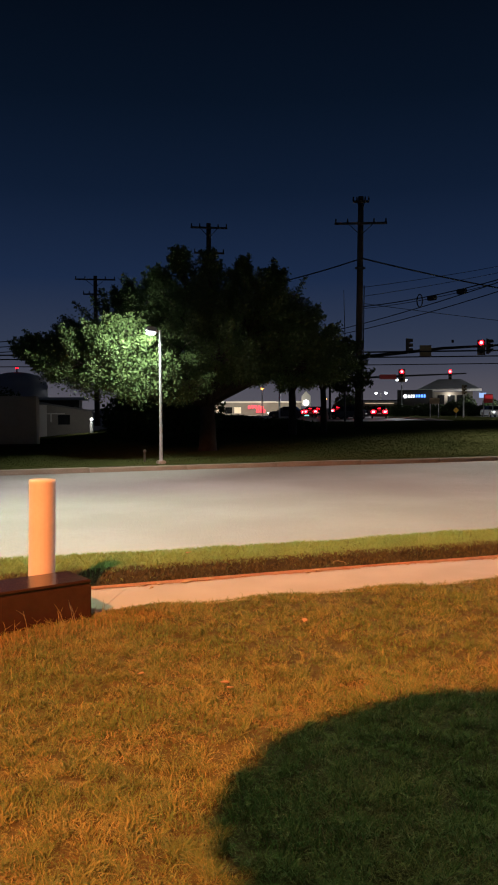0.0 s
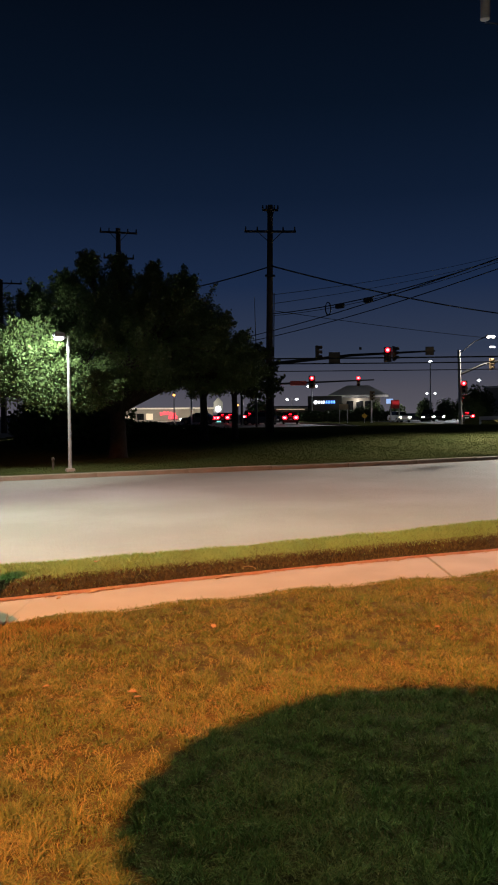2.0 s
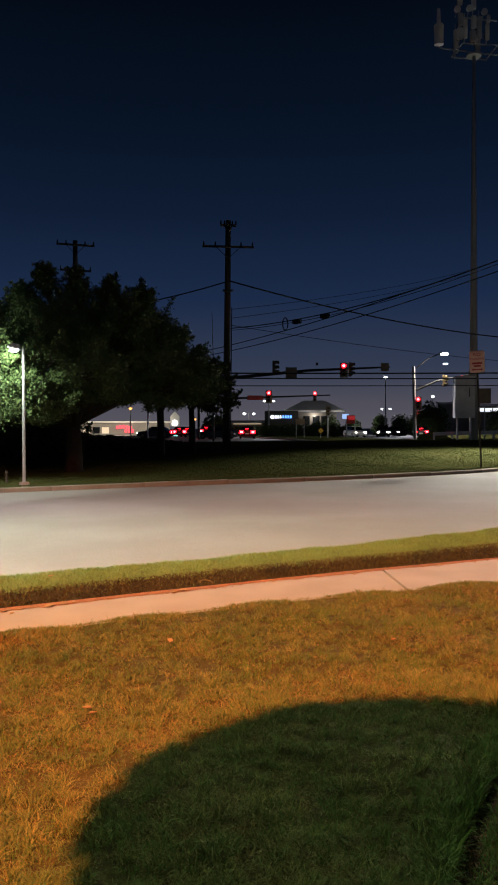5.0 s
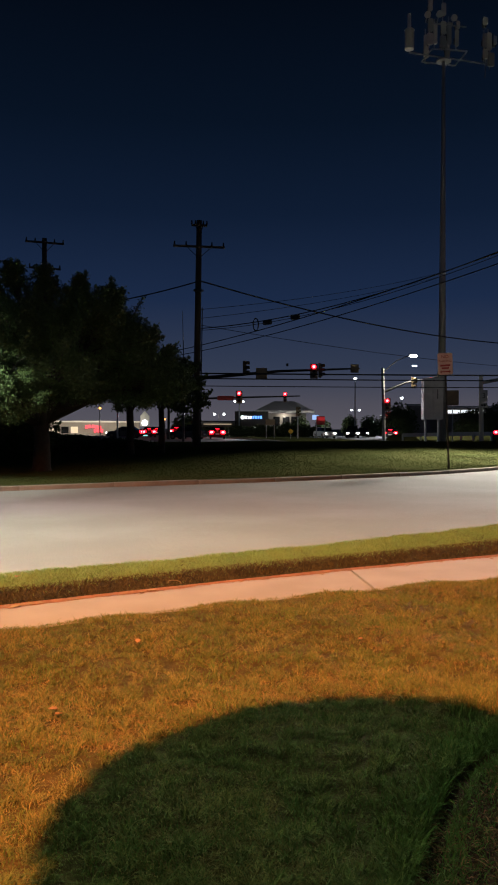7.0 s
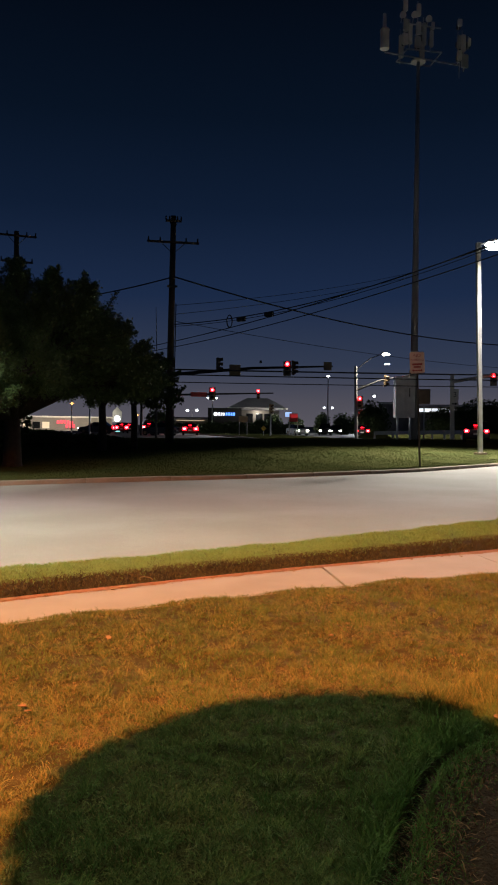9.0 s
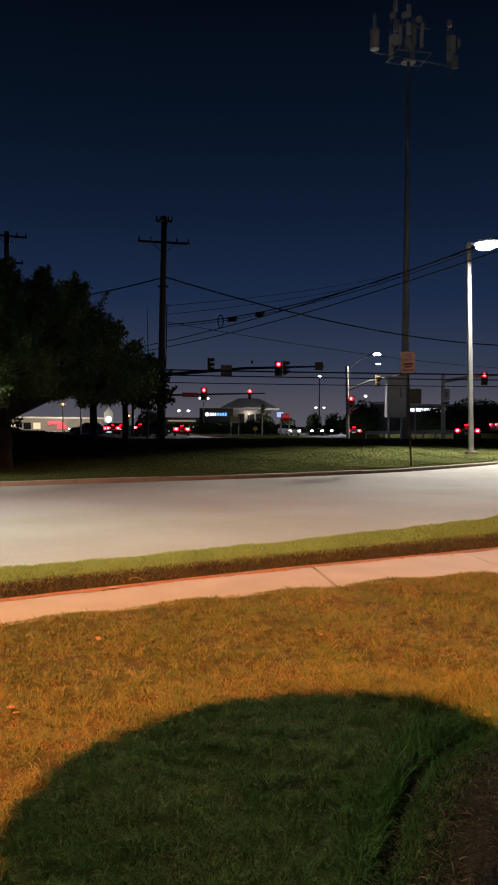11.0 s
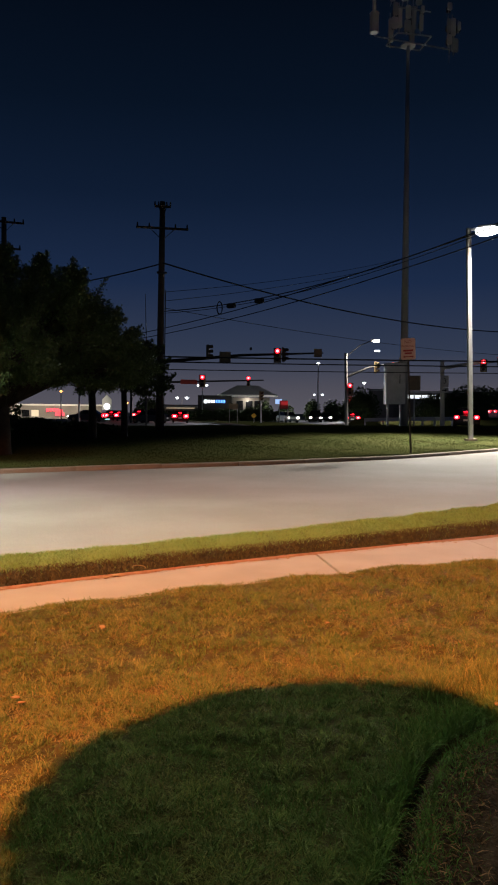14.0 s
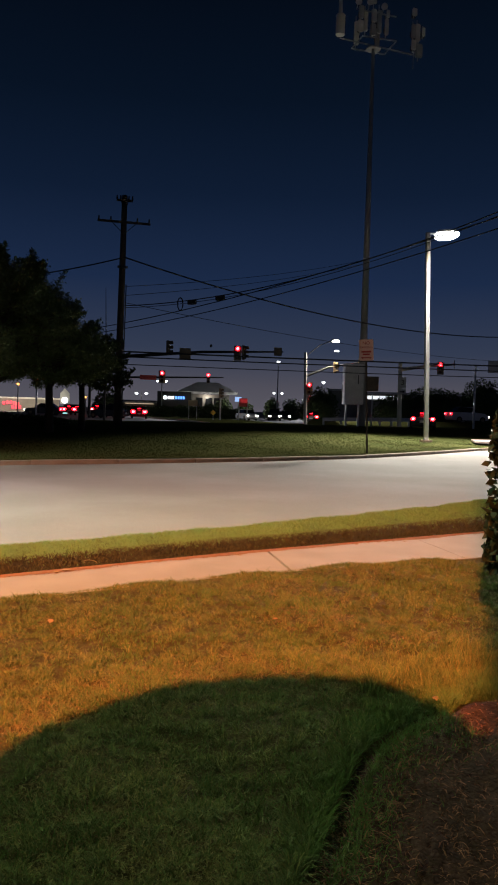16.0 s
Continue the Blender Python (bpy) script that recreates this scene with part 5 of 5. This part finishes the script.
car((41.0, 112, Z), face_eye(41, 112) + 180, P_DARK, "dark car facing forward with lit headlights", rear=False, brake=False)
bank = bmesh.new()
prism([(-7, -0.1), (-3.2, 0.72), (3.2, 0.72), (7, -0.1)], 34, "y", bank)
bank.transform(pose(49.4, 75.5, 0.22, 0, 0, face_eye(49, 75) - 62))
solo("embankment", bank, M_ISLAND, "low grassy bank that carries a side road", "ground", kind="structure")
car((48.9, 75.5, 0.95), face_eye(49, 75) - 62, P_WHITE, "white hatchback with lit tail lights on the rising road", tall=1.15, brake=False, lens=(0.4, 0.26))
car((5.2, 101, Z), face_eye(5, 101) + 75, P_DARK, "dark sedan seen from the side", lit=True, brake=False)

# parked box trailer and a shed at the far left of the road
tr = thing("box_trailer", "dull white box trailer parked beyond the road", "trailer", (-10.42, 27.9, 0.13), 14)
part("body", box((0, 0, 1.0), (6.0, 2.4, 1.66), bevel=0.03), M_TRAILER, tr)
part("rear_post", box((2.98, -1.18, 1.0), (0.1, 0.1, 1.66)), M_GALV, tr)
part("chassis", box((0, 0, 0.12), (5.6, 1.0, 0.14)), M_DARKMETAL, tr)
for a in (-0.5, 0.45):
    for s in (-1, 1):
        w = part("wheel", rod((a, s * 0.95, 0.18), (a, s * 1.18, 0.18), 0.3, seg=18), M_TYRE, tr)
        part("rim", rod((a, s * 1.1, 0.18), (a, s * 1.2, 0.18), 0.16, seg=12), M_GALV, w)
sh = thing("shed", "low grey shed with a sloped roof and pale trim", "shed", (-9.5, 42.5, -0.15), 10)
part("wall", prism([(-1.35, 0), (1.2, 0), (1.2, 1.5), (-1.35, 1.9)], 3.0), M_BRICK, sh)
part("roof", prism([(-1.5, 1.93), (1.32, 1.49), (1.32, 1.57), (-1.5, 2.02)], 3.3), M_ROOF, sh)
part("corner_board", box((-1.25, -1.53, 0.93), (0.36, 0.05, 1.86)), M_WHITE, sh, "pale corner board")
part("bracket", box((-0.6, -1.56, 1.42), (0.9, 0.05, 0.06)), M_WHITE, sh)
part("bracket", box((-0.85, -1.56, 1.2), (0.07, 0.05, 0.44)), M_WHITE, sh)
part("window", box((-0.2, -1.53, 1.1), (0.6, 0.04, 0.5)), M_GLASS, sh)
st = thing("store", "low far store with a wide flat pale roof", "building", (-11.6, 49, 0.1), 8)
part("wall", box((0, 0.6, 0.95), (2.6, 3, 2.0)), M_BRICK, st)
part("roof", box((0.1, 0, 2.02), (3.3, 4.2, 0.16), bevel=0.02), M_WHITE, st, "flat pale roof slab")
part("window", box((0.7, -0.92, 1.3), (0.6, 0.04, 0.6)), M_GLASS, st)


# ---- far buildings, lights and signs ----
def lot_light(place, height, heads, label="far lot light pole with lit white heads", material=None, size=1.0):
    s = thing("lot_light", label, "lamp", place, face_eye(place[0], place[1]), "lot lights")
    part("pole", rod((0, 0, 0), (0, 0, height), 0.1, 0.07, 8), M_PALEPOLE, s)
    for k in range(heads):
        a = 0 if heads == 1 else (-0.75 + 1.5 * k / (heads - 1)) * size
        part("lamp_head", box((a, 0, height + 0.14 * size), (0.7 * size, 0.4, 0.12), bevel=0.03), M_GALV, s)
        part("lamp_lens", box((a, -0.05, height - 0.06 * size), (0.56 * size, 0.4, 0.36 * size), bevel=0.15 * size), material or M_LOTLIGHT, s, "lit lens")
    return s


for p, h, n, z in [((23.3, 118, 0.2), 5.45, 2, 0.85), ((27.4, 160, 0.2), 4.3, 2, 1.3), ((39.0, 110, 0.2), 8.7, 1, 1.0), ((60.4, 170, 0.2), 5.6, 2, 1.2), ((54.7, 130, 0.2), 6.8, 1, 1.2), ((61.5, 85, 0.2), 5.3, 1, 0.9), ((64.4, 80, 0.2), 8.2, 1, 0.8)]:
    lot_light(p, h, n, size=z)
lot_light((2.5, 120, 0.2), 4.3, 1, "far amber street light", M_AMBER)
lot_light((12.2, 120, 0.2), 2.7, 1, "far amber street light", M_AMBER, 0.8)

lot_light((-7.75, 39.6, -0.1), 1.1, 1, "short post lamp, lit white, beside the shed", None, 0.28)
bk = thing("bank_building", "far pale bank pavilion with a hipped grey roof", "building", (34, 132, 0.2), face_eye(34, 132))
part("wall", box((0, 0, 1.9), (7.4, 7, 3.9)), M_BRICK, bk)
roof = bmesh.new()
lo = [roof.verts.new(v) for v in ((-5, -5, 4.2), (5, -5, 4.2), (5, 5, 4.2), (-5, 5, 4.2))]
hi = [roof.verts.new(v) for v in ((-1.8, 0, 6.0), (1.8, 0, 6.0))]
for f in ((lo[0], lo[1], hi[1], hi[0]), (lo[1], lo[2], hi[1]), (lo[2], lo[3], hi[0], hi[1]), (lo[3], lo[0], hi[0])):
    roof.faces.new(f)
roof.faces.new(lo[::-1])
part("roof", roof, M_ROOF, bk)
part("fascia", box((0, -4.9, 4.1), (10, 0.2, 0.35)), M_WHITE, bk)
for a in (-2.6, 2.6):
    part("column", box((a, -4.6, 2.0), (0.4, 0.4, 4.0)), M_BRICK, bk)
for a in (-1.3, 0.3, 1.7):
    w = part("window", box((a, -3.53, 2.2), (1.1, 0.06, 2.2)), M_GLASS, bk)
part("sign_board", box((5.2, -4.0, 3.2), (1.1, 0.15, 0.8)), glow("pale_blue_sign", (0.35, 0.55, 1.0), 0.9), bk, "small lit blue and white sign")
kb = solo("far_kerb", tube([(17.4, 114, 0.26), (18.4, 92, 0.26), (18.6, 79, 0.26), (17.6, 66, 0.26), (17.3, 62, 0.26), (18.2, 61, 0.26), (22, 62.5, 0.26), (28.5, 68, 0.26)], 0.13, 6), M_CONC, "pale far kerb of the crossing", "kerb", kind="structure")
fv = bmesh.new()
fv.faces.new([fv.verts.new((x, y, 0.28)) for x, y in ((17.4, 114), (18.4, 92), (18.6, 79), (17.6, 66), (18.0, 61.3), (22, 62.6), (28.5, 68.2), (30.5, 98), (29, 122), (18, 122))])
solo("far_verge", fv, M_ISLAND, "dark mown grass corner before the bank", "ground", kind="structure")
lb = thing("bank_annex", "dark low building with lit blue and white sign letters", "building", (26.1, 122, 0.2), face_eye(26.1, 122))
part("wall", box((0, 0, 2.0), (5.2, 5, 3.9)), mat("dark_brick", (0.06, 0.05, 0.045), (0.04, 0.035, 0.03), 0.6, 0.9), lb)
dsk = rod((-1.4, -2.55, 3.0), (-1.4, -2.65, 3.0), 0.3, seg=16)
part("sign_disc", dsk, M_WHITESIGN, lb, "lit white round mark")
for k, (a, w) in enumerate([(-0.86, 0.26), (-0.48, 0.22), (-0.14, 0.22)]):
    part("sign_bar", box((a, -2.6, 3.0), (w, 0.1, 0.46), bevel=0.04), M_WHITESIGN, lb)
for k in range(4):
    part("sign_bar", box((0.28 + 0.39 * k, -2.6, 3.02), (0.27, 0.1, 0.46), bevel=0.04), M_BLUESIGN, lb)
la = thing("far_shop", "long low far shop with a lit canopy edge", "building", (21.0, 126, 0.2), face_eye(21, 126))
part("wall", box((0, 0, 1.3), (6.5, 6, 2.4)), M_BRICK, la)
part("canopy", box((0, -3.2, 2.2), (6.8, 0.6, 0.25)), M_WHITE, la)
part("light_strip", box((0.3, -3.55, 1.95), (4.4, 0.08, 0.12)), M_WARMWIN, la, "warm lit strip")
mart = thing("market_building", "wide pale far market with lit red sign letters", "building", (-2.5, 155, 0.2), face_eye(-2.5, 155))
part("wall", box((0, 0, 1.2), (26, 8, 2.5)), M_BRICK, mart)
part("parapet", box((0, -4.1, 2.45), (26.2, 0.3, 0.3)), M_WHITE, mart)
for k in range(5):
    part("sign_bar", box((3.1 + 0.62 * k, -4.3, 1.45 + 0.12 * math.sin(k)), (0.46, 0.12, 0.62), bevel=0.05), M_REDSIGN, mart)
for k in range(3):
    part("sign_bar", box((4.7 + 0.62 * k, -4.3, 0.75), (0.46, 0.12, 0.62), bevel=0.05), M_REDSIGN, mart)
for k in range(8):
    part("window", box((-11 + 1.7 * k, -4.08, 0.9), (1.3, 0.06, 1.2)), M_WARMWIN if k % 3 else M_GLASS, mart)
cs = thing("roadside_sign", "small house-shaped lit white sign on a post", "sign", (10.7, 140, 0.2), face_eye(10.7, 140))
part("post", rod((0, 0, 0), (0, 0, 2), 0.12, seg=8), M_GALV, cs)
part("panel", prism([(-0.8, 1.6), (0.8, 1.6), (0.8, 3.4), (0, 4.3), (-0.8, 3.4)], 0.2), glow("sign_house", (0.8, 0.85, 0.75), 0.12, (0.3, 0.3, 0.28)), cs)
part("disc", rod((0, -0.12, 2.2), (0, -0.2, 2.2), 0.55, seg=16), M_WHITESIGN, cs, "bright round light")
vs = thing("price_sign", "low lit cyan sign board", "sign", (7.9, 108, 0.2), face_eye(7.9, 108))
part("board", box((0, 0, 0.55), (1.5, 0.15, 0.7), bevel=0.02), M_CYAN, vs)
for a in (-0.6, 0.6):
    part("leg", box((a, 0, 0.12), (0.1, 0.1, 0.3)), M_GALV, vs)
ys = thing("warning_sign", "yellow diamond warning sign on a post", "sign", (25.3, 95, 0.2), face_eye(25, 95))
part("post", rod((0, 0, 0), (0, 0, 1.2), 0.04, seg=6), M_GALV, ys)
part("plate", box((0, -0.05, 0.95), (0.5, 0.03, 0.5), turn=Matrix.Rotation(radians(45), 4, "Y")), M_YELLOW, ys)
rd = thing("red_sign", "red sign board on two pale posts", "sign", (30.7, 100, 0.2), face_eye(30.7, 100))
for a in (-0.55, 0.55):
    part("post", box((a, 0, 1.0), (0.16, 0.1, 2.6)), M_PALEPOLE, rd)
part("board", box((0, -0.08, 2.4), (1.1, 0.08, 1.1), bevel=0.02), M_SIGNRED, rd)
part("light", box((0.1, -0.14, 2.6), (0.9, 0.04, 0.5), bevel=0.02), glow("red_board_glow", (1, 0.03, 0.04), 0.3), rd, "dim red lit band")
rd2 = thing("board_sign", "dull brown sign board on thin pale posts", "sign", (23.4, 98, 0.2), face_eye(23.4, 98))
for a in (-0.5, 0.5):
    part("post", box((a, 0, 0.9), (0.1, 0.1, 2.0)), M_PALEPOLE, rd2)
part("board", box((0, -0.08, 2.1), (1.2, 0.06, 0.7), bevel=0.02), M_SIGNAL, rd2)
rd3 = thing("red_sign", "dark red lit sign on a leaning frame", "sign", (42.5, 105, 0.2), face_eye(42.5, 105))
part("post", box((0, 0, 1.4), (0.14, 0.1, 2.8)), M_SIGNRED, rd3)
part("board", box((-0.1, -0.08, 3.2), (1.1, 0.08, 1.0), bevel=0.02), glow("red_frame_glow", (1, 0.1, 0.08), 0.3, (0.3, 0.03, 0.03)), rd3)
part("lamp_lens", rod((0.2, -0.15, 3.4), (0.2, -0.25, 3.4), 0.22, seg=12), M_RED_ON, rd3, "lit red light")
rst = thing("far_store", "far long store with a bright window strip", "building", (83, 150, 0.2), face_eye(83, 150))
part("wall", box((0, 0, 2.8), (24, 8, 5.8)), M_BRICK, rst)
for k in range(6):
    part("window", box((-10 + 1.55 * k, -4.05, 4.9), (1.35, 0.06, 0.7)), M_WINDOWSTRIP, rst)
part("parapet", box((0, -4.1, 5.9), (24.2, 0.3, 0.35)), M_WHITE, rst)
fb = thing("far_block", "far pale flat-roofed block above the trees", "building", (67, 150, 0.2), face_eye(67, 150))
part("wall", box((0, 0, 3), (5, 8, 6.2)), M_BRICK, fb)
part("parapet", box((0, -4.1, 6.1), (5.2, 0.3, 0.4)), M_WHITE, fb)
ss = thing("road_sign", "backs of two square road signs on a high arm", "sign", (46.5, 66, 0.4), face_eye(46.5, 66))
part("post", rod((0.9, 0, 0), (0.9, 0, 6.8), 0.09, seg=8), M_GALV, ss)
for a in (-0.7, 0.75):
    part("plate", box((a, -0.1, 6.1), (1.3, 0.05, 1.2), bevel=0.01), M_SIGNFACE, ss)
bp = thing("wooden_post", "slim pale post by the far road", "pole", (40.2, 61, 0.2))
part("post", rod((0, 0, 0), (0, 0, 6.0), 0.1, 0.08, 8), M_GALV, bp)
path = solo("concrete_path", box((25.6, 37.6, 0.2), (1.3, 4, 0.1), bevel=0.01, turn=Matrix.Rotation(radians(-30), 4, "Z")), M_CONC, "pale concrete path end at the kerb", "path", kind="structure")

for k, (x, y, rx, rz) in enumerate([(22.0, 110.5, 2.2, 0.95), (25.4, 111, 2.2, 1.05), (28.6, 111.5, 2.1, 1.0), (31.4, 112, 1.9, 1.1), (34.0, 113, 1.8, 0.9)]):
    bush_mass("hedge", (x, y, 0.25), rx, 0.9, rz, 1100, 0.26, 90 + k, "dark clipped hedge before the bank building")
for k, (x, y, rx, rz, c) in enumerate([(40.5, 97, 2.4, 2.7, 1800), (52, 88, 4.5, 2.9, 2600), (58, 86, 3.5, 3.6, 2200), (46, 86, 3.2, 2.2, 1800), (33, 118, 1.6, 1.7, 900), (41, 118, 1.3, 1.9, 900), (45, 120, 1.5, 2.0, 900),
                                       (48.5, 122, 1.6, 2.0, 900), (28.8, 128, 1.8, 2.2, 900), (30.5, 116, 1.3, 1.3, 800), (38.5, 124, 1.4, 1.6, 800), (14.5, 112, 2.2, 2.0, 1200), (20, 118, 3.5, 0.9, 1400), (64, 84, 4, 3.4, 2200)]):
    bush_mass("far_tree", (x, y, 0.2), rx, rx * 0.8, rz, c, 0.32, 70 + k, "dark unlit far tree beside the roads")
